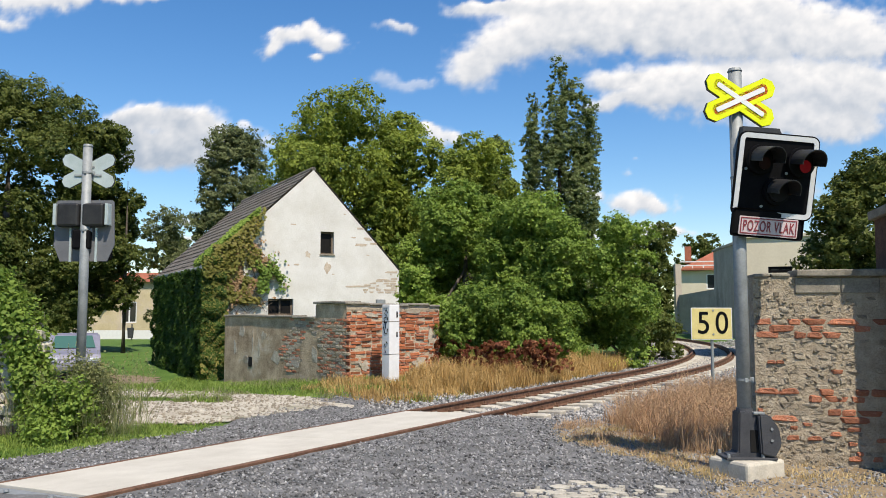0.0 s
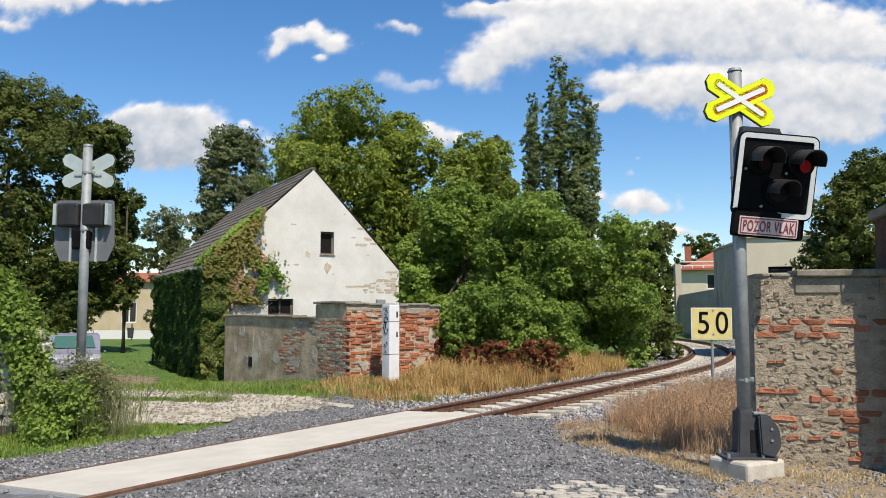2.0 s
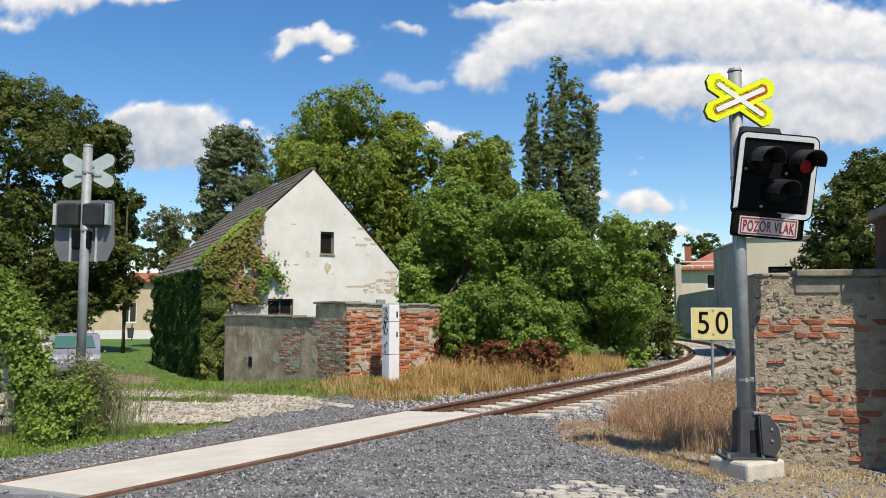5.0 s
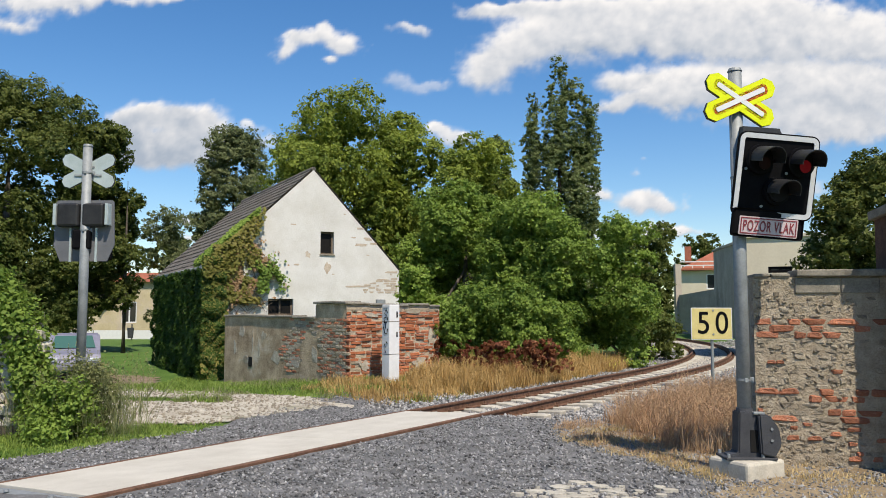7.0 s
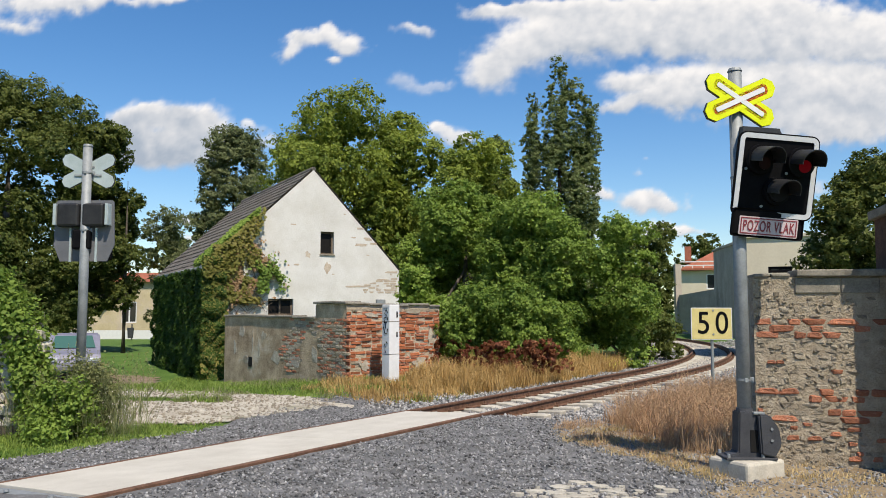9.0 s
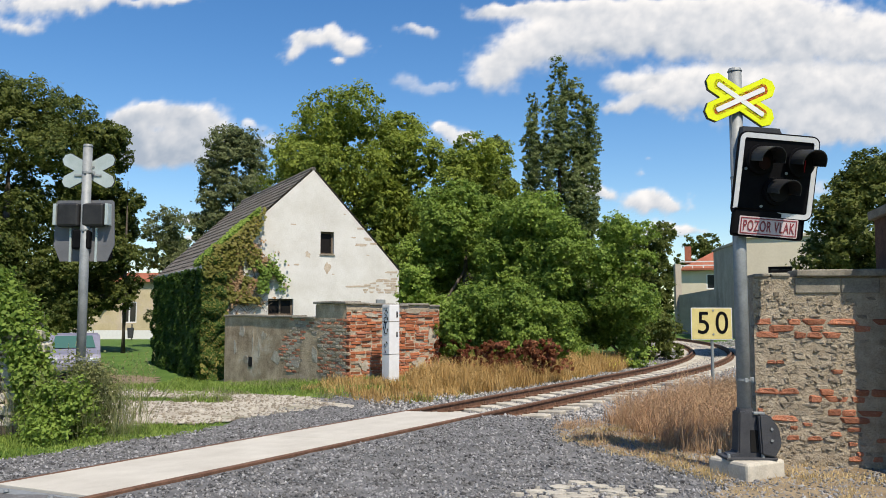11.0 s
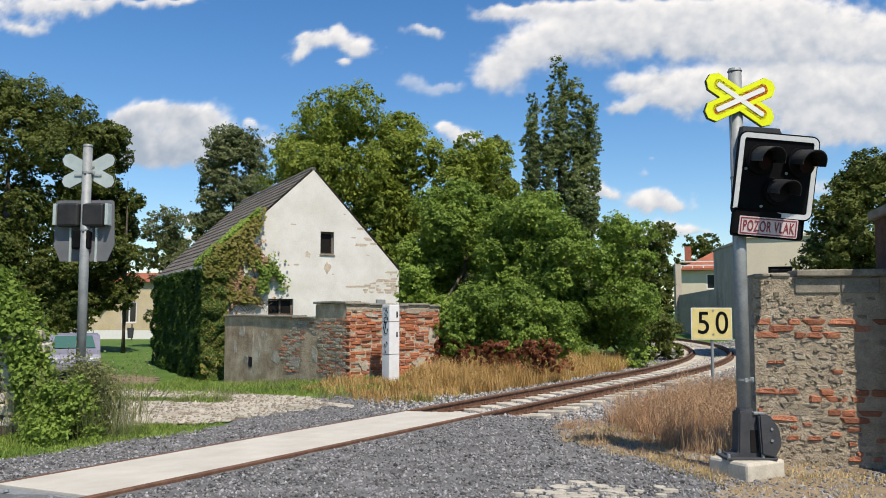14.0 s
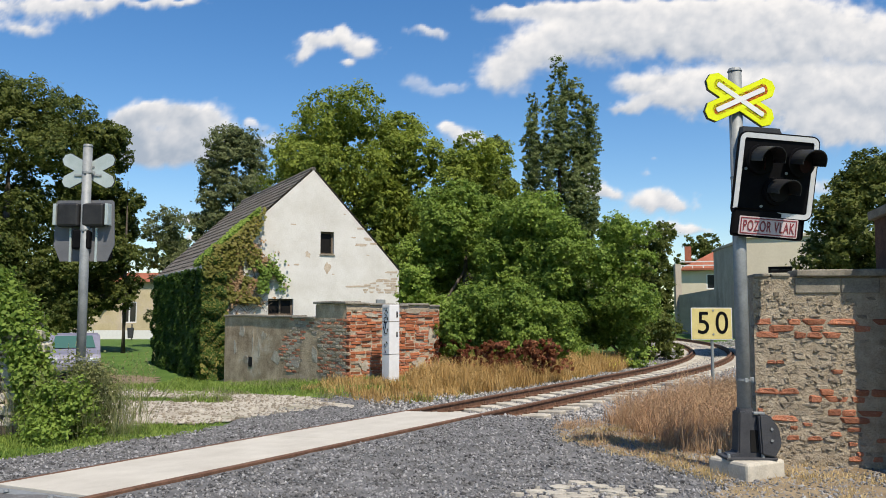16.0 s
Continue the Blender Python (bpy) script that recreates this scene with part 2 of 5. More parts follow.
def leaves_at(pts, outward, size, rng, droop=0.3, aspect=0.62):
    """Folded diamond leaves at pts, that turn partly outward."""
    n = len(pts)
    nrm = outward * 1.0 + rng.normal(size=(n, 3)) * 0.65 + np.array([0, 0, 0.6])
    nrm /= np.linalg.norm(nrm, axis=1)[:, None]
    tip = rng.normal(size=(n, 3)) + np.array([0, 0, -droop])
    tip -= nrm * (tip * nrm).sum(1)[:, None]
    tip /= np.linalg.norm(tip, axis=1)[:, None]
    side = np.cross(nrm, tip)
    s = (size * rng.uniform(0.6, 1.35, n))[:, None]
    v = np.empty((n, 4, 3))
    v[:, 0] = pts - tip * s * 0.5
    v[:, 1] = pts + side * s * aspect * 0.5 - nrm * s * 0.10
    v[:, 2] = pts + tip * s * 0.5
    v[:, 3] = pts - side * s * aspect * 0.5 - nrm * s * 0.10
    return v.reshape(-1, 3)


def crown_points(blobs, n, rng, clump=0.22, shell=0.78, per=26):
    """Points in twig-sized clumps that sit in the outer shell of several rounded masses."""
    vol = np.array([(b[3] * b[4] + b[4] * b[5] + b[3] * b[5]) for b in blobs])
    counts = np.maximum(1, (n / per * vol / vol.sum()).astype(int))
    out, dirs = [], []
    for b, k in zip(blobs, counts):
        d = rng.normal(size=(k, 3))
        d /= np.linalg.norm(d, axis=1)[:, None]
        r = np.array(b[3:6])
        rad = rng.uniform(shell - 0.15, 1.0, k) ** 0.8 * rng.uniform(0.86, 1.08, k)
        c = np.array(b[:3]) + d * r * rad[:, None]
        cs = clump * r.mean() * rng.uniform(0.5, 1.4, k)
        e = rng.normal(size=(k, per, 3)) * np.array([0.5, 0.5, 0.36])
        out.append((c[:, None] + e * cs[:, None, None]).reshape(-1, 3))
        dirs.append(np.repeat(d, per, axis=0))
    return np.concatenate(out), np.concatenate(dirs)


def crown(name, blobs, n, size, material, parent=None, seed=1, clump=0.22, shell=0.78, per=26, droop=0.3, aspect=0.62):
    rng = np.random.default_rng(seed)
    p, d = crown_points(blobs, n, rng, clump, shell, per)
    v = leaves_at(p, d, size, rng, droop, aspect)
    ob = new(name, raw_mesh(name, v, len(v) // 4, material))
    if parent:
        ob.parent = parent
    return ob


T0, TD, TN = Vector((0.845 * -7.11, -0.535 * -7.11)), Vector((0.535, 0.845)), Vector((-0.845, 0.535))
S_BEND, R_BEND = 21.5, 52.0
BEND = T0 + TD * S_BEND + TN * R_BEND


CANT = 0.062  # the outer rail lies this much higher than the inner one


def ease(a, b, v):
    k = min(1, max(0, (v - a) / (b - a)))
    return k * k * (3 - 2 * k)


def offs(x, y):
    """Metres to the left of the track's middle."""
    if 0.535 * x + 0.845 * y > S_BEND:
        return R_BEND - math.hypot(x - BEND.x, y - BEND.y)
    return -(0.845 * x - 0.535 * y) - 7.11


def along(x, y):
    return 0.535 * x + 0.845 * y


def gz(x, y):
    """Height of the ground: level at the crossing, falling a little towards the house, the lawn and the ballast."""
    o = offs(x, y)
    z = -0.48 * ease(4, 10, o) * ease(17, 25, y) - CANT * ease(-0.8, 0.8, o)
    return z - 0.195 * ease(11.2, 12.2, along(x, y)) * (1 - ease(2.0, 4.0, abs(o)))


# ---- track line ----
def track(s, side=0.0):
    """A place on the track line, s metres along it and side metres to its left, with its heading."""
    if s <= S_BEND:
        p = T0 + TD * s + TN * side
        return p.x, p.y, math.atan2(TD.y, TD.x)
    a = (s - S_BEND) / R_BEND
    c = T0 + TD * S_BEND + TN * R_BEND
    h = math.atan2(TD.y, TD.x) + a
    p = c + Vector((math.sin(h), -math.cos(h))) * (R_BEND - side)
    return p.x, p.y, h


# ---- ground ----
def ground_sheet():
    xs = [-900, -300, -120, -60, -40] + [x * 0.5 for x in range(-60, 61)] + [40, 60, 120, 300, 900]
    ys = [-60, -20, -8] + [y * 0.5 for y in range(-8, 120)] + [70, 90, 140, 300, 900, 1800]
    bm = bmesh.new()
    rows = [[bm.verts.new((x, y, gz(x, y) - 0.015)) for x in xs] for y in ys]
    for a, b in zip(rows, rows[1:]):
        for k in range(len(xs) - 1):
            bm.faces.new((a[k], a[k + 1], b[k + 1], b[k]))
    return tagged(part("ground", bm, M["grass"], smooth=True), "mown green lawn and weedy ground", "ground", kind="structure")


ground_sheet()


def patch(name, material, inside, step, label, category, lift, x0, x1, y0, y1):
    """A piece of ground cover with a ragged edge, just above the ground sheet."""
    bm = bmesh.new()
    grid = {}
    nx, ny = int((x1 - x0) / step), int((y1 - y0) / step)
    for i in range(nx):
        for j in range(ny):
            cx, cy = x0 + (i + 0.5) * step, y0 + (j + 0.5) * step
            if not inside(cx + 0.25 * noise.noise((cx * 2, cy * 2, 1)), cy + 0.25 * noise.noise((cx * 2, cy * 2, 7))):
                continue
            q = []
            for a, b in ((i, j), (i + 1, j), (i + 1, j + 1), (i, j + 1)):
                if (a, b) not in grid:
                    x, y = x0 + a * step, y0 + b * step
                    grid[a, b] = bm.verts.new((x, y, gz(x, y) + lift + 0.012 * noise.noise((x * 3, y * 3, 0))))
                q.append(grid[a, b])
            bm.faces.new(q)
    return tagged(part(name, bm, material, smooth=True), label, category, kind="structure")


def in_gravel(x, y):
    o, s = offs(x, y), along(x, y)
    if s > 15.5 - 0.3 * o and o > 1.5 or s > 11.2 and o < -1.6 and x > 1.6 + 0.1 * y:
        return False
    return -9 < o < 2.1 + max(0, (s - 8.5) * 0.4)


patch("gravel_road", M["gravel"], in_gravel, 0.22, "grey crushed-stone road surface at the crossing", "road", 0.0, -14, 6, -4, 20)


def nz(x, y, s=1.0, k=0.0):
    return noise.noise((x * s, y * s, k))


def in_path(x, y):
    o, s = offs(x, y), along(x, y)
    return 2.4 < o < 16 and -15 < x < -1.6 and 12.2 < y < 15.9 + 0.46 * (-2 - x) and not (abs(y - 15.2 - 0.22 * (-3 - x)) < 0.3 + 0.3 * nz(x, y, 0.6) and x < -4.2)


patch("dirt_path", M["dust"], in_path, 0.22, "pale dusty dirt path with pebbles", "path", 0.012, -16, -1, 11, 27)


patch("bare_earth", M["earth"], lambda x, y: -14.5 + nz(x, y, 0.5) < x < -8.3 - 0.35 * (y - 24) * (y > 24) and 19.0 - 0.3 * (x + 8) < y < 26.6 - 0.5 * (x + 8) + nz(x, y, 0.7), 0.3, "trodden brown earth between the lawn and the path", "path", 0.006, -15, -7, 18, 30)


def in_ballast(x, y):
    for k in range(11, 80, 1):
        tx, ty, h = track(k)
        if (tx - x) ** 2 + (ty - y) ** 2 < 4.2:
            return along(x, y) > 11.9
    return False


patch("ballast_bed", M["gravel"], in_ballast, 0.35, "grey crushed-stone ballast bed under the rails", "ballast", 0.02, -2, 22, 11, 66)


# ---- rails ----
def rail_mesh(side, s0, s1, step=0.8):
    prof_foot = [(-0.062, -0.16), (0.062, -0.16), (0.062, -0.148), (0.012, -0.13), (0.010, -0.045), (0.034, -0.035), (0.035, -0.008), (0.026, 0.0), (-0.026, 0.0), (-0.035, -0.008), (-0.034, -0.035), (-0.010, -0.045), (-0.012, -0.13), (-0.062, -0.148)]
    bm = bmesh.new()
    rings = []
    s = s0
    while s <= s1 + 1e-6:
        ring = []
        for u, z in prof_foot:
            x, y, h = track(s, side + u)
            ring.append(bm.verts.new((x, y, z + 0.034 - CANT * (side + 0.7525) / 1.505)))
        rings.append(ring)
        s += step
    k = len(prof_foot)
    for a, b in zip(rings, rings[1:]):
        for i in range(k):
            bm.faces.new((a[i], a[(i + 1) % k], b[(i + 1) % k], b[i]))
    bm.faces.new(rings[0])
    bm.faces.new(rings[-1][::-1])
    bmesh.ops.recalc_face_normals(bm, faces=bm.faces)
    return bm


for side in (0.7525, -0.7525):
    tagged(part("rail", rail_mesh(side, -6, 80), M["rust"]), "rusty brown steel rail on concrete sleepers", "rail", "rails")


def sleeper_bm():
    bm = bmesh.new()
    prof = [(-1.25, 0.0), (-1.25, 0.15), (-0.5, 0.15), (-0.3, 0.11), (0.3, 0.11), (0.5, 0.15), (1.25, 0.15), (1.25, 0.0)]
    prism(prof, 0.24, bm)
    bmesh.ops.translate(bm, verts=bm.verts, vec=(0, -0.12, 0))
    bmesh.ops.bevel(bm, geom=list(bm.edges), offset=0.018, segments=1, affect="EDGES")
    return bm


sl = empty("sleeper", pose(0, 0, -5), "pale concrete sleeper under the rails", "sleeper", "sleepers under the track")
part("beam", sleeper_bm(), M["sleeper"], sl)
for sd in (0.7525, -0.7525):
    for u in (0.10, -0.10):
        c = box(sd + u - 0.04, -0.05, 0.15, sd + u + 0.04, 0.05, 0.185, 0.008)
        tube([(sd + u, 0, 0.18), (sd + u, 0, 0.225)], [0.02, 0.018], 6, c)
        part("rail_clip", c, M["rust"], sl, "rusty rail clip")
s = 11.3
first = True
while s < 66:
    x, y, h = track(s)
    m = Matrix.Translation((x, y, -0.261 - CANT / 2)) @ Matrix.Rotation(h + math.pi / 2 + random.uniform(-0.01, 0.01), 4, "Z") @ Matrix.Rotation(math.atan(CANT / 1.505), 4, "Y")
    if first:
        sl.matrix_basis, first = m, False
    else:
        copy_thing(sl, m)
    s += 0.62

# concrete crossing panels between the rails
deck_set = empty("level_crossing_deck", pose(0, 0, 0), "pale concrete crossing panels between the rails", "level crossing")
for a, b in ((4.42, 8.04), (8.06, 11.2)):
    bm = box(a, -0.710, -0.14, b, 0.705, 0.022, 0.008)
    ob = part("panel", bm, M["concrete"], deck_set, "", Matrix.Translation((T0.x, T0.y, 0.012 - CANT / 2)) @ Matrix.Rotation(math.atan2(TD.y, TD.x), 4, "Z") @ Matrix.Rotation(-math.atan(CANT / 1.505), 4, "X"))


ramp = bmesh.new()
prism([(4.40, 0.0), (4.40, -0.03), (3.55, -0.13), (3.55, -0.10)], 1.24, ramp)
bmesh.ops.translate(ramp, verts=ramp.verts, vec=(0, -0.62, 0))
for k in (-0.35, 0.35):
    tube([(4.30, k, 0.0), (4.30, k, 0.02)], [0.03, 0.025], 8, ramp)
part("deflector_plate", ramp, M["galv"], deck_set, "grey steel deflector plate", Matrix.Translation((T0.x, T0.y, 0.008 - CANT / 2)) @ Matrix.Rotation(math.atan2(TD.y, TD.x), 4, "Z") @ Matrix.Rotation(-math.atan(CANT / 1.505), 4, "X"))


# ---- house ----
HW, HL, HE, HR, HX = 6.80, 9.4, 3.08, 6.46, 3.57
HOUSE = pose(-7.58, 26.0, 0, 0, 0, 28)
HB = -0.7


def wall_with_holes(outline_fn, w, holes, thick, step_x, z0, z1):
    """A wall in x and z with rectangular openings through it: cells are cut at every opening's edge."""
    xs = sorted({0.0, w, *step_x, *[h[0] for h in holes], *[h[2] for h in holes]})
    bm = bmesh.new()
    for x0, x1 in zip(xs, xs[1:]):
        cuts = [(h[1], h[3]) for h in holes if h[0] <= x0 + 1e-6 and h[2] >= x1 - 1e-6]
        spans, lo = [], z0
        for c0, c1 in sorted(cuts):
            spans.append(((lo, lo), (c0, c0)))
            lo = c1
        spans.append(((lo, lo), (outline_fn(x0), outline_fn(x1))))
        for (a0, a1), (b0, b1) in spans:
            q = [bm.verts.new(v) for v in ((x0, 0, a0), (x1, 0, a1), (x1, 0, b1), (x0, 0, b0), (x0, thick, a0), (x1, thick, a1), (x1, thick, b1), (x0, thick, b0))]
            for f in ((0, 1, 2, 3), (5, 4, 7, 6), (4, 0, 3, 7), (1, 5, 6, 2), (3, 2, 6, 7), (4, 5, 1, 0)):
                bm.faces.new([q[i] for i in f])
    bmesh.ops.remove_doubles(bm, verts=bm.verts, dist=0.001)
    return bm


def gable_top(x):
    return HE + (HR - HE) * (x / HX if x < HX else (HW - x) / (HW - HX))


house = empty("house", HOUSE, "small old house with flaking white plaster gable", "house")
HOLES = [(3.84, 3.58, 4.33, 4.36), (2.05, 1.50, 2.91, 2.05)]
part("gable_wall", wall_with_holes(gable_top, HW, HOLES, 0.35, [HX], HB, 0), M["plaster"], house, "flaking white plaster gable wall")
part("rear_gable_wall", wall_with_holes(gable_top, HW, [], 0.35, [HX], HB, 0), M["plaster"], house, at=pose(0, HL - 0.35, 0))
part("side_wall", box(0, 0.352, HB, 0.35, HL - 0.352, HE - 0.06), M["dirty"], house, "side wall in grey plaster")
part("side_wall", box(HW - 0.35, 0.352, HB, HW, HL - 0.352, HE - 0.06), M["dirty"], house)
# Unseen floor, coloured near black like the shade indoors.
part("floor_slab", box(0.35, 0.35, 1.0, HW - 0.35, HL - 0.35, 1.1), M["dark"], house)


def window(holes, name, parent, panes, y=0.14):
    x0, z0, x1, z1 = holes
    w = empty(name, pose(0, 0, 0), "weathered timber window with dark panes", "")
    del w["label"]
    w.parent = parent
    f = 0.055
    bm = bmesh.new()
    for q in ((x0, z0, x0 + f, z1), (x1 - f, z0, x1, z1), (x0 + f, z0, x1 - f, z0 + f), (x0 + f, z1 - f, x1 - f, z1)):
        box(q[0], y, q[1], q[2], y + 0.06, q[3], 0, bm)
    if panes == 2:
        c = (x0 + x1) / 2
        box(c - 0.03, y - 0.005, z0 + f, c + 0.03, y + 0.06, z1 - f, 0, bm)
    part("window_frame", bm, M["wood"], w, "weathered timber frame")
    # The dark pane stands for the shade in the opening.
    part("pane", box(x0 + f, y + 0.02, z0 + f, x1 - f, y + 0.028, z1 - f), M["dusty"], w)
    part("window_sill", box(x0 - 0.03, -0.04, z0 - 0.05, x1 + 0.03, 0.14, z0, 0.01), M["coping"], w)
    return w


window(HOLES[0], "attic_window", house, 1)
window(HOLES[1], "lower_window", house, 2)
part("vent_box", box(5.9, -0.14, 1.5, 6.22, 0, 2.05, 0.01), M["galv"], house, "grey metal vent box")


def roof_side(left):
    """Rows of overlapping flat tiles on boards."""
    run = HX if left else HW - HX
    rise = HR - HE
    length = math.hypot(run, rise)
    over = 0.12
    ang = math.atan2(rise, run)
    x_dir = 1 if left else -1
    base = Vector((0 if left else HW, 0, HE))

    def at(u, v, h):
        # u along the ridge, v up the slope from the eave, h off the slope
        d = Vector((x_dir * math.cos(ang), 0, math.sin(ang)))
        nrm = Vector((-x_dir * math.sin(ang), 0, math.cos(ang)))
        return base + d * v + nrm * h + Vector((0, u, 0))

    boards = bmesh.new()
    q = [at(u, v, h) for h in (0.004, 0.032) for u, v in ((0.04, -over), (HL + 0.1, -over), (HL + 0.1, length), (0.04, length))]
    q = [boards.verts.new(p) for p in q]
    for f in ((0, 1, 2, 3), (7, 6, 5, 4), (0, 4, 5, 1), (1, 5, 6, 2), (2, 6, 7, 3), (3, 7, 4, 0)):
        boards.faces.new([q[i] for i in f])
    bmesh.ops.recalc_face_normals(boards, faces=boards.faces)
    deck = part("roof_deck", boards, M["wood"], house, "old boards under the tiles")
    rng = random.Random(4)
    vs, nf = [], 0
    v = -over - 0.04
    while v < length - 0.05:
        u = -0.02
        while u < HL + 0.1:
            w = 0.26
            j = rng.uniform(-0.008, 0.008)
            a, b, c, d = at(u + 0.004, v, 0.078 + j), at(u + w, v, 0.078 + j), at(u + w, v + 0.36, 0.045), at(u + 0.004, v + 0.36, 0.045)
            e, g = at(u + 0.004, v, 0.055 + j), at(u + w, v, 0.055 + j)
            vs += [a, b, c, d, e, g, b, a]
            nf += 2
            u += w
        v += 0.30
    ob = new("roof_tiles", raw_mesh("roof_tiles", [tuple(p) for p in vs], nf, M["tile"]))
    ob.parent = house
    tagged(ob, "weathered grey-brown roof tiles", kind="stuff")


roof_side(True)
roof_side(False)
rd = bmesh.new()
for k in range(26):
    u = 0.0 + k * 0.37
    tube([(HX, u, HR + 0.03), (HX, u + 0.36, HR + 0.045)], [0.08, 0.09], 10, rd)
part("ridge_tiles", rd, M["tile"], house, "rounded ridge tiles")

gut = tube([(-0.13, -0.06, HE - 0.06), (-0.13, HL + 0.05, HE - 0.06)], [0.06, 0.06], 10)
part("gutter", gut, M["galv"], house, "grey zinc gutter under the eave", smooth=True)
part("fascia_end", box(-0.16, -0.07, HE - 0.10, 0.04, -0.03, HE + 0.02, 0.01), M["white"], house, "pale board end at the eave")

# ---- yard wall ----
C, A, B = Vector((-2.32, 19.66)), Vector((-6.65, 25.0)), Vector((-0.10, 21.46))


def wall_run(name, p, q, h0, h1, thick, material, label, base=-0.6):
    """A free-standing wall from p to q, its face on the line and its thickness to the left of it."""
    d = (q - p)
    ang, length = math.atan2(d.y, d.x), d.length
    bm = bmesh.new()
    n = max(2, int(length / 0.35))
    for k in range(n):
        x0, x1 = length * k / n, length * (k + 1) / n
        z0, z1 = h0 + (h1 - h0) * k / n, h0 + (h1 - h0) * (k + 1) / n
        q8 = [bm.verts.new(v) for v in ((x0, 0, base), (x1, 0, base), (x1, 0, z1), (x0, 0, z0), (x0, thick, base), (x1, thick, base), (x1, thick, z1), (x0, thick, z0))]
        for f in ((0, 1, 2, 3), (5, 4, 7, 6), (3, 2, 6, 7)):
            bm.faces.new([q8[i] for i in f])
        if k == 0:
            bm.faces.new([q8[i] for i in (4, 0, 3, 7)])
        if k == n - 1:
            bm.faces.new([q8[i] for i in (1, 5, 6, 2)])
    bmesh.ops.remove_doubles(bm, verts=bm.verts, dist=0.001)
    ob = part(name, bm, material, None, "", Matrix.Translation((p.x, p.y, 0)) @ Matrix.Rotation(ang, 4, "Z"))
    return tagged(ob, label, "wall", kind="structure"), length


yard_w, yl = wall_run("wall_yard_west", A, C, 1.48, 1.46, 0.34, M["dirty"], "stained grey plaster yard wall with bared brick")
yard_s, ys_len = wall_run("wall_yard_south", C, B, 1.80, 1.74, 0.34, M["palemortar"], "crumbling red brick yard wall")

# ---- wall by the signal ----
RW0, RW1 = Vector((3.32, 8.75)), Vector((7.2, 7.80))
right_w, rl = wall_run("wall_rubble", RW0, RW1, 1.975, 1.975, 0.45, M["mortar"], "old wall of rubble stone with brick bands")


# ---- trees ----
def tree(name, x, y, height, r, blobs, n, size, material, label, seed, clump=0.22, shell=0.78, group="", limbs=5, z=None):
    z = gz(x, y) if z is None else z
    t = empty(name, pose(x, y, z), label, "tree", group)
    rng = random.Random(seed)
    bm = tube([(0, 0, -0.2), (0.05 * r, 0, height * 0.18), (-0.1 * r, 0.1 * r, height * 0.45), (0, 0, height * 0.8)], [r, r * 0.8, r * 0.55, r * 0.12], 10)
    for k in range(limbs):
        b = blobs[k % len(blobs)]
        h = height * rng.uniform(0.2, 0.5)
        mid = (b[0] * 0.45, b[1] * 0.45, (h + b[2]) * 0.5 + 0.3)
        tube([(0, 0, h), mid, (b[0], b[1], b[2])], [r * 0.42, r * 0.28, r * 0.07], 7, bm)
    part("trunk", bm, M["bark"], t, smooth=True)
    crown("crown", blobs, n, size, material, t, seed, clump, shell)
    return t


def masses(rng, n, cx, cz, w, h, dep, r0, r1, profile, tall=0.85):
    """n rounded masses within an outline: profile(v) gives the half width at the share v of the height."""
    out = []
    for k in range(n):
        v = 0.04 + 0.93 * (k + rng.random()) / n
        hw = profile(v)
        a = rng.uniform(0, 2 * math.pi)
        q = math.sqrt(rng.uniform(0.15, 1)) * max(0.05, hw)
        r = rng.uniform(r0, r1)
        out.append((cx + math.cos(a) * q * w, math.sin(a) * q * dep, cz + v * h, r, r, r * tall))
    return out


R = random.Random(11)
dome = lambda v: math.sqrt(max(0, 1 - (2 * v - 1) ** 2)) * 0.86
# large broad tree behind the house
tree("broadleaf_tree", -4.1, 38.0, 12.0, 0.35, masses(R, 70, 0.0, 2.6, 4.0, 9.3, 3.6, 0.8, 1.5, lambda v: dome(0.12 + v * 0.84)), 101500, 0.16, M["leaf_lime"], "tall broad lime tree behind the old house", 21)
tree("broadleaf_tree", 0.5, 37.0, 10.0, 0.25, masses(R, 50, 0.0, 1.5, 3.4, 8.4, 3.0, 0.7, 1.3, lambda v: dome(0.15 + v * 0.8)), 72500, 0.152, M["leaf_lime"], "bright green broadleaf tree beside the lime tree", 22)
tree("broadleaf_tree", 2.6, 44.0, 11.5, 0.2, masses(R, 30, 0.0, 2.0, 1.6, 9.6, 1.6, 0.5, 0.9, lambda v: 1 - 0.75 * v), 29000, 0.16, M["leaf_dark"], "dark conical tree behind the bushes", 30)
tree("broadleaf_tree", 0.9, 32.0, 7.8, 0.18, masses(R, 44, 0.0, 0.8, 3.0, 6.2, 1.9, 0.5, 1.0, lambda v: dome(0.25 + v * 0.72)), 66700, 0.128, M["leaf_bush"], "dense green acacia tree beside the house", 23)
tree("broadleaf_tree", 3.2, 29.5, 6.0, 0.16, masses(R, 40, 0.0, 0.6, 2.4, 5.0, 2.0, 0.5, 0.95, lambda v: dome(0.25 + v * 0.72)), 58000, 0.12, M["leaf_bush"], "dense green tree among the bushes", 24)
column = lambda v: 1.0 if v < 0.78 else max(0.1, 1 - ((v - 0.78) / 0.26) ** 1.6)
spires = []
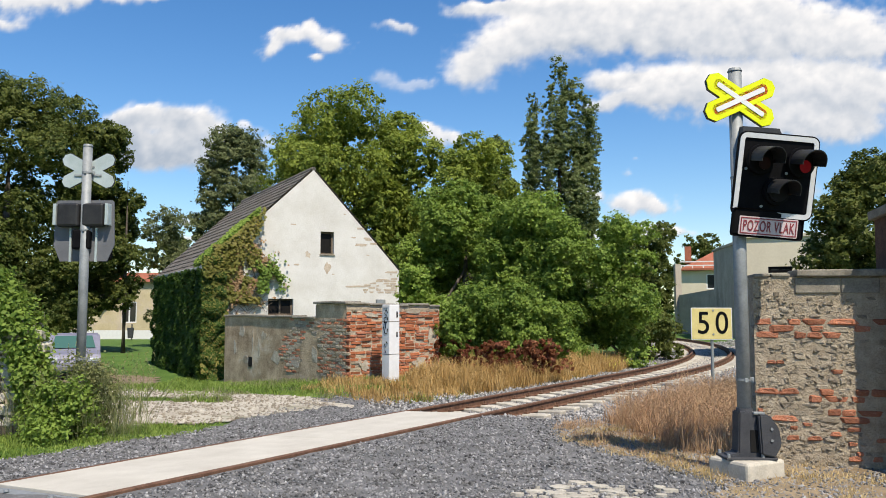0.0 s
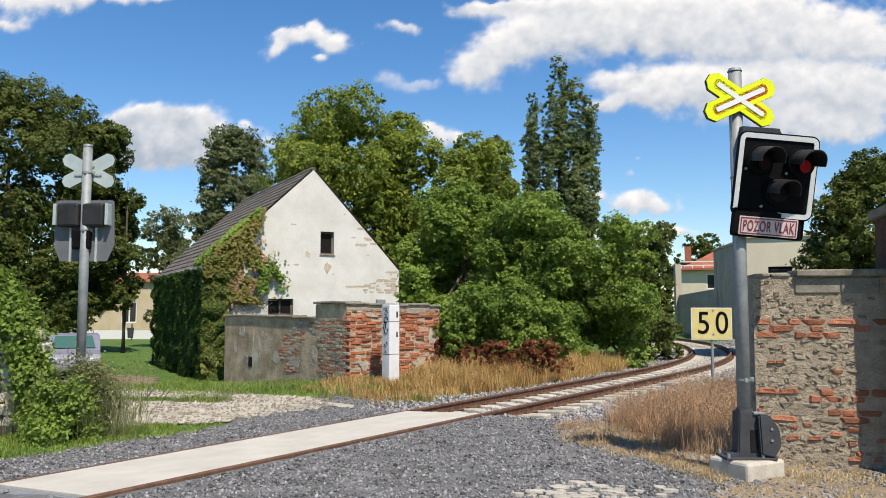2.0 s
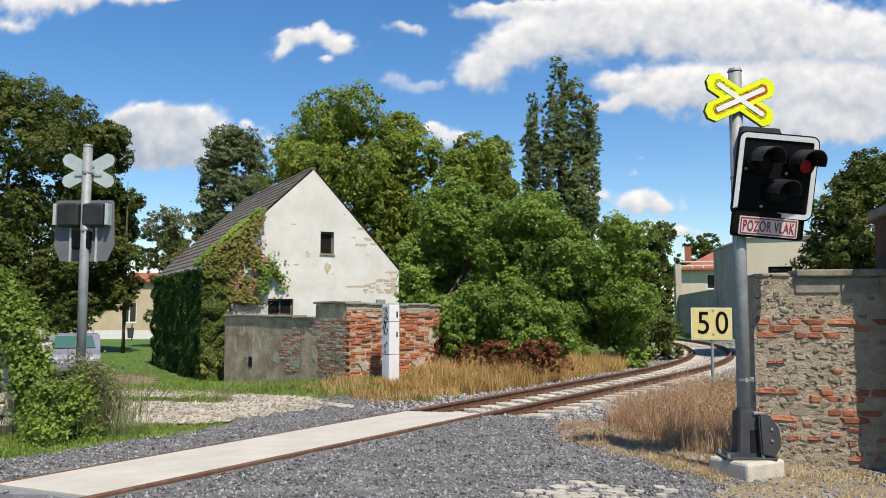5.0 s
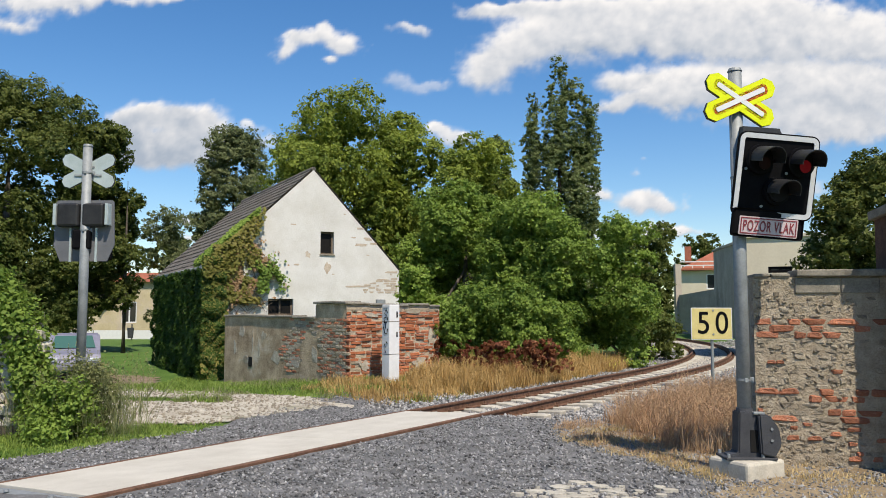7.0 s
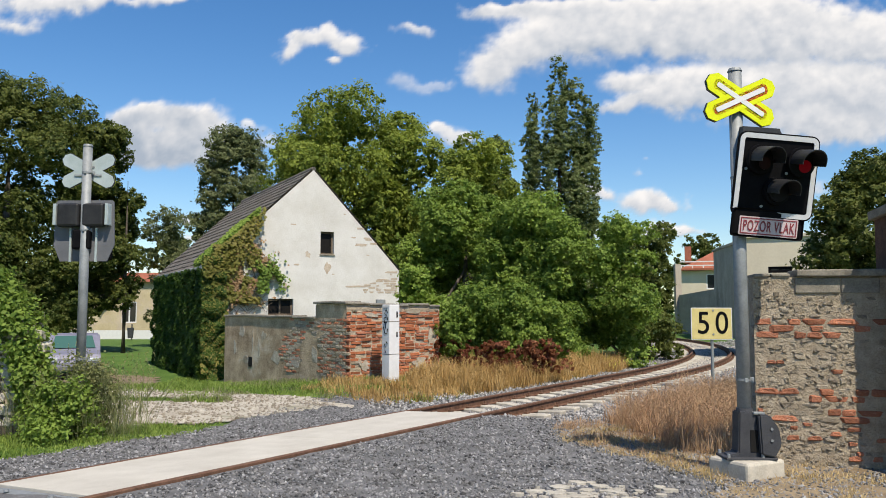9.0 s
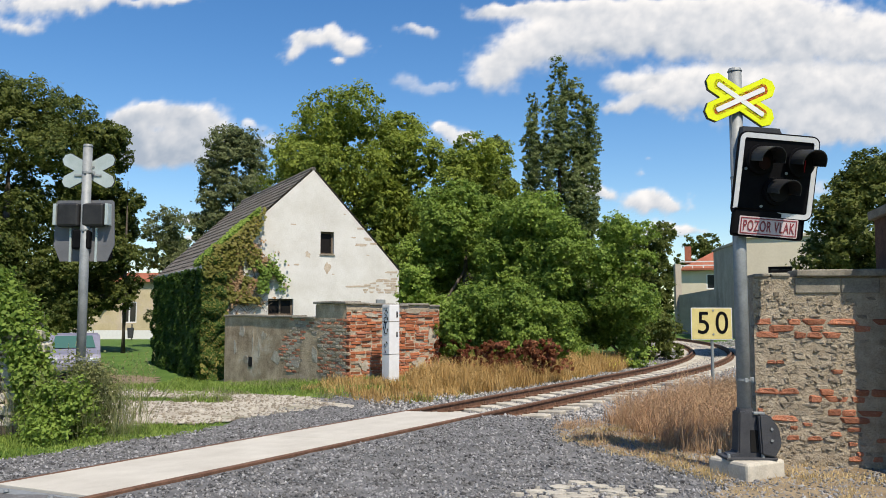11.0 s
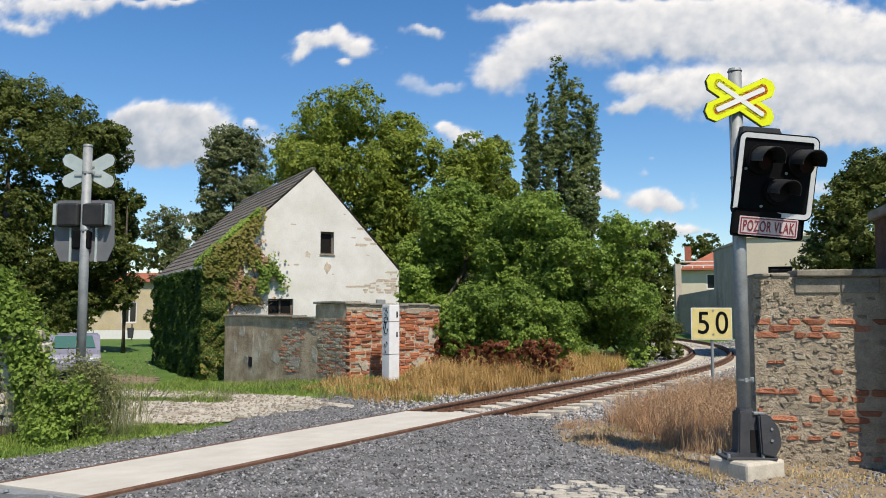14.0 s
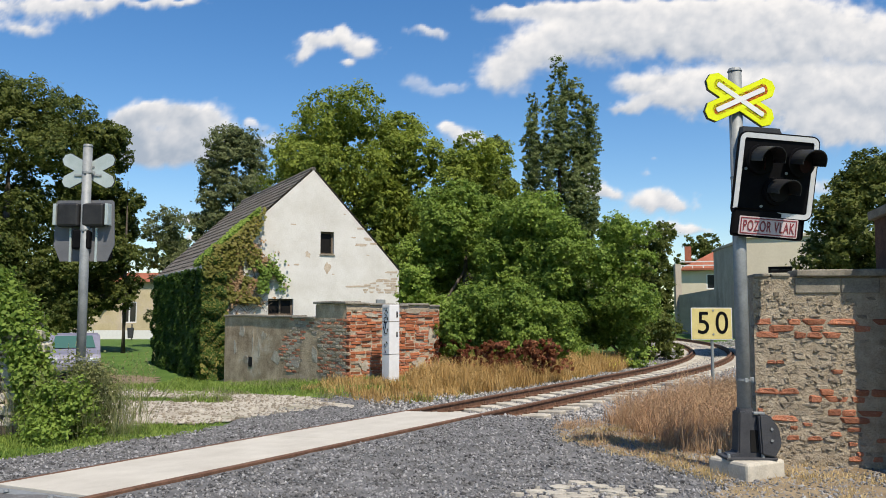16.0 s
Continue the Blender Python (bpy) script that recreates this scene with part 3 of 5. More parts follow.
for sx, sy, top, wide in ((-0.25, 0.0, 15.6, 0.5), (0.35, 0.2, 15.3, 0.45), (0.95, 0.1, 14.8, 0.45), (-1.3, 0.1, 13.8, 0.38), (-1.65, -0.2, 12.3, 0.3), (1.75, 0.1, 12.9, 0.36), (1.4, -0.3, 13.7, 0.4), (-0.5, -0.6, 13.0, 0.5), (0.5, -0.7, 12.4, 0.55), (1.1, -0.6, 11.3, 0.5), (-1.0, -0.4, 11.4, 0.45), (0.2, 0.8, 14.2, 0.55)):
    for q in masses(R, 26, sx, 1.6, wide, top - 1.6, wide, 0.28, 0.45, column, 2.4):
        spires.append((q[0], q[1] + sy, q[2] + 0.35 * (q[2] > 6), q[3], q[4], q[5]))
tree("poplar", 6.5, 45.0, 15.0, 0.3, spires, 190000, 0.11, M["leaf_poplar"], "tall narrow dark green poplar", 25, 0.2, 0.6)
tree("poplar", 3.5, 45.5, 9.5, 0.15, masses(R, 22, 0.0, 2.5, 0.55, 7.2, 0.4, 0.35, 0.5, lambda v: 1 - v * 0.7, 2.0), 18850, 0.128, M["leaf_poplar"], "slim young poplar beside the tall one", 26, 0.3)
tree("broadleaf_tree", -22.6, 42.0, 14.0, 0.4, masses(R, 105, -0.4, 1.3, 6.0, 13.1, 4.5, 0.9, 1.7, lambda v: dome(0.22 + v * 0.74)), 130500, 0.184, M["leaf_dark"], "tall dark green park tree", 27)
tree("broadleaf_tree", -16.95, 43.5, 11.5, 0.14, masses(R, 70, -1.5, 2.2, 2.1, 10.2, 2.6, 0.5, 1.0, lambda v: dome(0.25 + v * 0.7)), 72500, 0.168, M["leaf_dark"], "dark green park tree over the lawn", 28)
tree("broadleaf_tree", -11.9, 46.0, 12.5, 0.25, masses(R, 130, 0.0, 1.5, 4.6, 11.2, 3.2, 0.4, 0.8, lambda v: 0.72 * (1.02 - v) ** 0.5), 78000, 0.15, M["leaf_alder"], "loose grey-green alder tree behind the roof", 29, 0.3, limbs=14)


tree("broadleaf_tree", -20.2, 39.5, 5.0, 0.16, masses(R, 44, 0.0, 0.9, 2.7, 4.2, 1.6, 0.5, 0.9, lambda v: 1 - 0.3 * v), 36000, 0.15, M["leaf_dark"], "low spreading dark green park tree", 78)
tree("broadleaf_tree", -17.2, 50.0, 8.5, 0.12, masses(R, 34, 0.0, 1.5, 1.7, 7.0, 1.5, 0.4, 0.75, lambda v: dome(0.2 + v * 0.75)), 17000, 0.15, M["leaf_alder"], "slim pale green tree behind the park trees", 34, 0.35)


def bush(name, x, y, blobs, n, size, material, label, seed, clump=0.25, shell=0.7, z=None, category="bush"):
    t = empty(name, pose(x, y, gz(x, y) if z is None else z), label, category)
    bm = bmesh.new()
    rng = random.Random(seed)
    for k in range(min(7, len(blobs))):
        b = blobs[k]
        tube([(b[0] * 0.3, b[1] * 0.3, -0.1), (b[0] * 0.7, b[1] * 0.7, b[2] * 0.5), (b[0], b[1], b[2])], [0.05, 0.035, 0.012], 6, bm)
    tagged(part("stems", bm, M["bark"], t), kind="stuff")
    crown("foliage", blobs, n, size, material, t, seed, clump, shell)
    return t


bush("bush", 5.2, 27.6, masses(R, 52, 0, 0.1, 2.3, 4.8, 1.3, 0.4, 0.75, lambda v: 1 - 0.3 * v), 63800, 0.104, M["leaf_bush"], "dense dark green bush beside the track", 31)
bush("bush", 7.6, 32.0, masses(R, 34, 0, 0.1, 1.6, 5.3, 1.3, 0.4, 0.75, lambda v: 1 - 0.15 * v), 36000, 0.12, M["leaf_dark"], "dense green bush beside the curving track", 32)
bush("hedge", 1.45, 23.0, masses(R, 40, 0, 0.2, 2.0, 1.9, 0.7, 0.4, 0.6, lambda v: 1), 43500, 0.096, M["leaf_bush"], "overgrown green hedge along the yard", 33)


# ---- crossing signals ----
def rounded(w, h, r, n=5):
    pts = []
    for cx, cz, a0 in ((w / 2 - r, h / 2 - r, 0), (-w / 2 + r, h / 2 - r, 90), (-w / 2 + r, -h / 2 + r, 180), (w / 2 - r, -h / 2 + r, 270)):
        for k in range(n + 1):
            a = radians(a0 + 90 * k / n)
            pts.append((cx + r * math.cos(a), cz + r * math.sin(a)))
    return pts[::-1]


def arm(length, width, tipped, angle):
    """The outline of one crossbuck beam with pointed or square ends."""
    l, w = length / 2, width / 2
    t = tipped
    o = [(-l + t, -w), (l - t, -w), (l, -w + t), (l, w - t), (l - t, w), (-l + t, w), (-l, w - t), (-l, -w + t)]
    c, s_ = math.cos(angle), math.sin(angle)
    return [(x * c - z * s_, x * s_ + z * c) for x, z in o]


def words(text, size, material, parent, at, name="lettering", space=1.0, xs=1.0, bold=0.0):
    cu = bpy.data.curves.new(name, "FONT")
    cu.body, cu.size, cu.align_x, cu.align_y, cu.extrude = text, size, "CENTER", "CENTER", 0.002
    cu.space_character, cu.offset = space, bold
    tmp = bpy.data.objects.new(name, cu)
    scene.collection.objects.link(tmp)
    me = bpy.data.meshes.new_from_object(tmp.evaluated_get(bpy.context.evaluated_depsgraph_get()))
    bpy.data.objects.remove(tmp)
    me.transform(Matrix.Diagonal((xs, 1, 1, 1)))
    me.materials.append(material)
    ob = new(name, me)
    ob.parent = parent
    ob.matrix_basis = at @ Matrix.Rotation(math.pi / 2, 4, "X")
    return ob


M["lens_dark"] = glass_mat("dark_red_lens", (0.012, 0.001, 0.001), 0.5, 0.1)
M["lens_lit"] = glow("lit_red_lens", (0.6, 0.006, 0.02), 0.06)
M["lens_blank"] = glass_mat("dark_lens", (0.008, 0.008, 0.012), 0.5, 0.1)


def hood(r, length):
    """A visor: an open half tube with thickness, longer above than below."""
    bm = bmesh.new()
    n = 18
    outer, inner = [], []
    for k in range(n + 1):
        a = radians(-12 + 204 * k / n)
        ln = length * (0.82 + 0.18 * max(0, math.sin(a)))
        for store, rr in ((outer, r), (inner, r - 0.008)):
            store.append((bm.verts.new((rr * math.cos(a), 0, rr * math.sin(a))), bm.verts.new((rr * math.cos(a), -ln, rr * math.sin(a) - 0.05 * ln))))
    for st in (outer, inner):
        for a, b in zip(st, st[1:]):
            bm.faces.new((a[0], b[0], b[1], a[1]))
    for (o1, o2), (i1, i2) in ((outer[k], inner[k]) for k in (0, n)):
        bm.faces.new((o1, i1, i2, o2))
    for k in range(n):
        bm.faces.new((outer[k][1], outer[k + 1][1], inner[k + 1][1], inner[k][1]))
    bmesh.ops.recalc_face_normals(bm, faces=bm.faces)
    return bm


def disc(r, y0, y1, n=24):
    return tube([(0, y0, 0), (0, y1, 0)], [r, r], n)


def rear_side(pn):
    """The back of a light panel: plate, lamp cases, strips and rails."""
    part("rear_plate", prism([(-0.43, 0.43), (-0.40, 0.455), (0.40, 0.455), (0.43, 0.43), (0.45, -0.2), (0.35, -0.44), (-0.35, -0.44), (-0.45, -0.2)], 0.02), M["greyplastic"], pn, "dark grey backing plate", pose(0, 0.034, 0))
    for u in (-0.185, 0.185):
        part("lamp_case", box(u - 0.145, 0.056, 0.06, u + 0.17, 0.19, 0.40, 0.03), M["visor"], pn)
    part("lamp_case", box(-0.13, 0.056, -0.27, 0.13, 0.17, 0.02, 0.03), M["black"], pn)
    for u in (-0.382, 0.382):
        part("rear_strip", box(u - 0.022, 0.056, 0.08, u + 0.022, 0.2, 0.39, 0.004), M["alu"], pn, "pale reflective strip")
    for u in (-0.19, 0.19):
        part("rear_rail", box(u - 0.015, 0.056, -0.45, u + 0.015, 0.085, 0.05, 0.003), M["alu"], pn)


LENSES = []


def crossing_signal(m, height, label, panel_at, cross_at, sign_at, moving, width, high):
    sg = empty("crossing_signal", m, label, "railway signal", "signals at the level crossing")
    pole = part("pole", tube([(0, 0, 0.1), (0, 0, height)], [0.066, 0.066], 20), M["galv"], sg, smooth=True)
    part("pole_cap", tube([(0, 0, height), (0, 0, height + 0.03)], [0.074, 0.06], 20), M["galv"], pole)
    for z in (0.92, cross_at[2] - 0.05, panel_at[2]):
        c = tube([(0, 0, z), (0, 0, z + 0.022)], [0.072, 0.072], 18)
        box(0.06, -0.012, z - 0.015, 0.105, 0.012, z + 0.035, 0.004, c)
        tube([(0.085, -0.03, z + 0.01), (0.085, 0.03, z + 0.01)], [0.008, 0.008], 8, c)
        box(-0.012, -0.082, z - 0.012, 0.02, -0.066, z + 0.03, 0.004, c)
        part("clamp", c, M["galv"], pole)
    cb = empty("crossbuck", pose(*cross_at[:3], 0, cross_at[4], cross_at[3]), "", "")
    cb.parent = sg
    ang, span = radians(28.5), 0.80 if sign_at else 0.84
    # yellow backing, red rim, white core: each layer lies proud of the one behind it
    for nm, ln, wd, tip, mt, y0, th in (("backing", span, 0.205, 0.064, "yellow", 0.0, 0.012), ("red_rim", 0.64, 0.112, 0.03, "red", -0.006, 0.006), ("white_core", 0.575, 0.05, 0.012, "white", -0.012, 0.006)):
        for sgn in (1, -1):
            bm = prism(arm(ln, wd, tip, sgn * ang), th)
            bmesh.ops.translate(bm, verts=bm.verts, vec=(0, y0 - th - (0.002 if sgn > 0 else 0), 0))
            part(nm, bm, M[mt], cb)
    for sgn in (1, -1):
        bm = prism(arm(span + 0.005, 0.21, 0.064, sgn * ang), 0.03)
        bmesh.ops.translate(bm, verts=bm.verts, vec=(0, 0.001 + (0.002 if sgn > 0 else 0), 0))
        part("folded_edge", bm, M["cast"], cb, "dark folded edge of the sheet")
        bm = prism(arm(span - 0.01, 0.195, 0.06, sgn * ang), 0.004)
        bmesh.ops.translate(bm, verts=bm.verts, vec=(0, 0.034 + (0.002 if sgn > 0 else 0), 0))
        part("rear_sheet", bm, M["alu"], cb, "pale grey metal back")
    part("bracket", box(-0.2, 0.04, -0.085, 0.2, 0.055, -0.055, 0.004), M["galv"], cb)
    part("bracket", box(-0.09, 0.04, 0.04, 0.09, 0.055, 0.07, 0.004), M["galv"], cb)

    pn = empty("light_panel", pose(*panel_at), "", "")
    pn.parent = sg
    W, H = width, high
    part("board", prism(rounded(W + 0.03, H + 0.03, 0.08), 0.03), M["black"], pn)
    rim = bmesh.new()
    o, i = rounded(W, H, 0.07), rounded(W - 0.09, H - 0.10, 0.02)
    va = [[rim.verts.new((x, y, z)) for x, z in q] for q, y in ((o, -0.002), (i, -0.002), (o, -0.014), (i, -0.014))]
    k = len(o)
    for a in range(k):
        b = (a + 1) % k
        for p, q in ((2, 3), (0, 2), (3, 1), (1, 0)):
            rim.faces.new((va[p][a], va[p][b], va[q][b], va[q][a]))
    bmesh.ops.recalc_face_normals(rim, faces=rim.faces)
    part("border", rim, M["border"], pn, "white reflective border")
    for u, v, rr, key in ((-0.175, 0.155, 0.128, 0), (0.215, 0.155, 0.128, 1), (0.012, -0.145, 0.12, 2)):
        l = empty("lamp", pose(u, 0, v, 0, 0, 13), "", "")
        l.parent = pn
        part("housing", disc(rr + 0.02, -0.05, -0.002), M["black"], l)
        part("hood", hood(rr, 0.27), M["visor"], l, "black visor", pose(0, -0.03, 0))
        if key < 2:
            d = disc(0.062, -0.004, 0.004)
            me_d = part("lens", d, M["lens_dark"], l, "red signal lens", pose(-0.012, -0.125, -0.045))
            me_d.data.materials.append(M["lens_lit"])
            for f in me_d.data.polygons:
                if f.normal.y > 0.5:
                    f.material_index = 1
            if moving:
                LENSES.append((me_d, key))
        else:
            part("lens", disc(rr - 0.012, -0.07, -0.05), M["lens_blank"], l, "unlit lens")
    for u, v in ((-0.30, 0.05), (0.10, 0.035), (-0.11, -0.31)):
        part("screw", disc(0.015, -0.012, -0.002, 10), M["galv"], pn)
        pn.children[-1].matrix_basis = pose(u, 0, v)
    # back of the panel: lamp cases, rails and the junction case
    if sign_at:
        for u in (-0.2, 0.2):
            part("lamp_case", box(u - 0.15, 0.034, 0.04, u + 0.15, 0.10, 0.41, 0.02), M["cast"], pn)
        part("top_cover", prism([(-0.36, 0.40), (-0.36, 0.47), (0.0, 0.475), (0.04, 0.40)], 0.16), M["cast"], pn, "dark grey cover behind the board", pose(0, 0.034, 0))
    else:
        rear_side(pn)
    if sign_at:
        s_ = empty("warning_plate", pose(*sign_at), "", "")
        s_.parent = sg
        part("plate", prism(rounded(0.60, 0.185, 0.012), 0.012), M["signpink"], s_, "faded white plate with a dark red rim")
        r2 = bmesh.new()
        for q in ((-0.287, 0.070, 0.287, 0.081), (-0.287, -0.081, 0.287, -0.070), (-0.287, -0.070, -0.276, 0.070), (0.276, -0.070, 0.287, 0.070)):
            box(q[0], -0.003, q[1], q[2], 0.0, q[3], 0, r2)
        part("rim", r2, M["signred"], s_)
        part("rear_plate", box(-0.37, 0.014, -0.115, 0.36, 0.03, 0.17, 0.03), M["black"], s_)
        words("POZOR VLAK", 0.150, M["signred"], s_, pose(0, -0.003, -0.004), space=1.12, xs=0.53, bold=0.002)
    # cast foot with its box, on a concrete block
    foot = prism([(-0.2, 0.0), (0.22, 0.0), (0.22, 0.035), (0.12, 0.06), (0.085, 0.44), (-0.085, 0.46), (-0.1, 0.06), (-0.2, 0.035)], 0.2)
    bmesh.ops.translate(foot, verts=foot.verts, vec=(0, -0.1, 0.17))
    bmesh.ops.bevel(foot, geom=list(foot.edges), offset=0.012, segments=2, affect="EDGES")
    part("foot", foot, M["cast"], sg, "dark grey cast foot")
    cov = prism([(0.10, 0.05), (0.23, 0.02), (0.30, 0.14), (0.28, 0.30), (0.19, 0.43), (0.08, 0.44)], 0.24)
    bmesh.ops.translate(cov, verts=cov.verts, vec=(0, -0.17, 0.17))
    bmesh.ops.bevel(cov, geom=list(cov.edges), offset=0.015, segments=2, affect="EDGES")
    part("cable_box", cov, M["cast"], sg, "dark grey cable box")
    part("base_plate", box(-0.24, -0.16, 0.168, 0.26, 0.16, 0.192, 0.006), M["cast"], sg)
    for u, v in ((-0.21, -0.13), (-0.21, 0.13), (0.12, -0.14), (0.23, 0.13)):
        part("bolt", tube([(u, v, 0.19), (u, v, 0.225)], [0.018, 0.016], 6), M["galv"], sg)
    part("collar", tube([(0, 0, 0.60), (0, 0, 0.655)], [0.086, 0.076], 18), M["cast"], sg)
    part("collar_lug", box(0.05, -0.12, 0.60, 0.16, -0.05, 0.625, 0.006), M["galv"], sg)
    # The opening is not cut out; a near-black plate paints its shade.
    part("foot_opening", box(0.015, -0.106, 0.235, 0.095, -0.1, 0.45, 0.004), M["dark"], sg, "dark opening in the foot")
    for v in (0.36, 0.47):
        part("bolt", tube([(0.2, -0.172, v), (0.2, -0.182, v)], [0.014, 0.014], 8), M["galv"], sg)
    blk = box(-0.25, -0.25, -0.25, 0.27, 0.25, 0.168, 0.03)
    part("foundation", blk, M["sleeper"], sg, "pale concrete block", pose(0, 0, 0, 0, 0, 28))
    return sg


crossing_signal(pose(2.99, 8.2, 0), 4.06, "crossing signal with yellow crossbuck and black light panel", (0.319, -0.16, 2.95, 7.7, 5.5, -1.6), (0.016, -0.08, 3.745, 8, 4), (0.245, -0.13, 2.444, 8, 4.3, 4), True, 0.77, 0.816)
crossing_signal(pose(-5.2, 11.8, 0), 4.02, "crossing signal seen from behind, grey backing plate", (-0.04, 0.12, 2.78, 0, 0, 178), (0.0, 0.08, 3.67, 180, 0), None, False, 0.78, 0.83)


# ---- clouds ----
def cloud_mat():
    m = bpy.data.materials.new("cloud")
    m.use_nodes = True
    n, l = m.node_tree.nodes, m.node_tree.links
    n.remove(n["Principled BSDF"])
    de, sh = n.new("ShaderNodeAttribute"), n.new("ShaderNodeAttribute")
    de.attribute_name, sh.attribute_name = "cover", "shade"
    mix = n.new("ShaderNodeMix")
    mix.data_type = "RGBA"
    mix.inputs["A"].default_value, mix.inputs["B"].default_value = (0.42, 0.50, 0.62, 1), (0.98, 0.98, 1.0, 1)
    l.new(sh.outputs["Fac"], mix.inputs["Factor"])
    em, tr, ms = n.new("ShaderNodeEmission"), n.new("ShaderNodeBsdfTransparent"), n.new("ShaderNodeMixShader")
    em.inputs["Strength"].default_value = 0.80
    l.new(mix.outputs["Result"], em.inputs["Color"])
    l.new(de.outputs["Fac"], ms.inputs[0])
    l.new(tr.outputs[0], ms.inputs[1])
    l.new(em.outputs[0], ms.inputs[2])
    l.new(ms.outputs[0], n["Material Output"].inputs["Surface"])
    return m


M["cloud"] = cloud_mat()
CLOUDS = []
FAR = 2500.0


def cloud(puffs, drift, seed, thick=1.0, dark=0.5, rough=1.0):
    """A bank of puffs (metres across and up at a distance of 2500 m: x, z, half width, half height), drifting so many metres in the clip."""
    x0 = min(p[0] - p[2] * 1.9 for p in puffs)
    x1 = max(p[0] + p[2] * 1.9 for p in puffs)
    z0 = min(p[1] - p[3] * 1.9 for p in puffs)
    z1 = max(p[1] + p[3] * 1.9 for p in puffs)
    st = 6.5
    nx, nz = int((x1 - x0) / st) + 1, int((z1 - z0) / st) + 1
    dens = np.zeros((nz, nx))
    shade = np.zeros((nz, nx))
    for j in range(nz):
        for i in range(nx):
            x, z = x0 + i * st, z0 + j * st
            wx = x + 26 * rough * noise.fractal((x / 90, z / 90, seed), 0.9, 2.1, 4)
            wz = z + 22 * rough * noise.fractal((x / 90, z / 90, seed + 40), 0.9, 2.1, 4)
            d, tops = 0.0, 0.0
            for px, pz, a, b in puffs:
                q = ((wx - px) / a) ** 2 + ((wz - pz) / b) ** 2
                if q < 4:
                    g = math.exp(-1.1 * q)
                    d += g
                    tops += g * (wz - pz) / b
            f = noise.fractal((x / 55, z / 45, seed + 9), 0.8, 2.2, 5)
            v = d + 0.32 * rough * f - 0.24
            dens[j, i] = min(1, max(0, v / 0.80)) * thick
            sv = (tops / d if d > 0.02 else 0) * 0.5 + 0.25 * f + 0.75 - dark * min(1, d * 0.35)
            shade[j, i] = min(1, max(0, sv))
    dens = dens * dens * (3 - 2 * np.minimum(dens, 1))
    ids = -np.ones((nz, nx), dtype=int)
    verts, dv, sv, faces = [], [], [], []

    def vid(j, i):
        if ids[j, i] < 0:
            ids[j, i] = len(verts)
            verts.append((x0 + i * st, FAR + 14 * len(CLOUDS) - 8 * dens[j, i], z0 + j * st))
            dv.append(dens[j, i])
            sv.append(shade[j, i])
        return int(ids[j, i])

    for j in range(nz - 1):
        for i in range(nx - 1):
            if dens[j:j + 2, i:i + 2].max() > 0.004:
                faces.append((vid(j, i), vid(j, i + 1), vid(j + 1, i + 1), vid(j + 1, i)))
    me = bpy.data.meshes.new("cloud")
    me.from_pydata(verts, [], faces)
    for nm, vals in (("cover", dv), ("shade", sv)):
        at = me.attributes.new(nm, "FLOAT", "POINT")
        at.data.foreach_set("value", np.array(vals, dtype=np.float32))
    me.materials.append(M["cloud"])
    me.shade_smooth()
    ob = tagged(new("cloud", me), "drifting white fair-weather cloud in a blue sky", "cloud", "clouds in the sky", "structure")
    CLOUDS.append((ob, drift))
    return ob

cloud([(-446, 810, 45, 38), (-411, 851, 45, 28), (-353, 869, 52, 24), (-290, 846, 52, 35), (-246, 815, 42, 35), (-304, 782, 24, 17)], (100, -17), 3, 1.0, 0.15)
cloud([(-1287, 968, 190, 45), (-1320, 895, 87, 28), (-1056, 975, 190, 21), (-843, 982, 87, 14)], (78, -17), 10, 0.9, 0.1)
cloud([(-983, 594, 52, 52), (-931, 630, 59, 35), (-834, 621, 69, 45), (-755, 621, 78, 42), (-867, 541, 156, 55), (-954, 505, 87, 45), (-800, 500, 150, 55), (-700, 560, 90, 50), (-1000, 560, 70, 50)], (17, 10), 17, 1.0, 0.95, 0.8)
cloud([(-577, 541, 78, 38), (-605, 594, 35, 17)], (21, 7), 24, 0.75, 0.2)
cloud([(170, 755, 87, 73), (258, 828, 104, 78), (383, 882, 121, 87), (525, 900, 139, 95), (685, 891, 156, 87), (862, 882, 156, 95), (1039, 873, 173, 104), (1234, 873, 190, 104), (1446, 855, 156, 121), (171, 955, 87, 28), (313, 968, 139, 21), (500, 970, 150, 40), (800, 970, 180, 50), (1100, 970, 180, 60)], (104, -14), 31, 1.0, 0.4, 0.75)
cloud([(574, 660, 69, 24), (681, 692, 104, 45), (822, 710, 121, 78), (980, 692, 139, 95), (1140, 728, 156, 104), (1298, 692, 156, 104), (1475, 710, 139, 104), (1153, 594, 104, 45), (1310, 567, 121, 52)], (90, -7), 38, 1.0, 0.5)
cloud([(-69, 913, 48, 21), (-25, 900, 31, 21)], (100, -17), 45, 0.7, 0.05)
cloud([(-113, 746, 48, 28), (-42, 719, 69, 24), (28, 728, 42, 17)], (100, -14), 52, 0.45, 0.05)
cloud([(28, 571, 59, 35), (107, 558, 52, 21), (-7, 594, 21, 17)], (69, 0), 59, 0.9, 0.2)
cloud([(496, 411, 38, 45), (543, 390, 45, 24), (465, 443, 21, 24)], (61, 3), 66, 1.0, 0.2)
cloud([(639, 358, 59, 35), (709, 372, 59, 31), (770, 355, 52, 24)], (62, 7), 73, 1.0, 0.3)
cloud([(716, 285, 59, 28), (811, 271, 87, 24), (532, 264, 62, 31), (637, 246, 87, 17)], (52, 7), 80, 1.0, 0.15)
cloud([(-826, 311, 42, 21), (-810, 246, 35, 17), (-858, 197, 52, 21)], (17, 5), 87, 0.9, 0.2)
cloud([(1252, 422, 52, 21), (1199, 399, 52, 17)], (43, 5), 94, 0.8, 0.1)
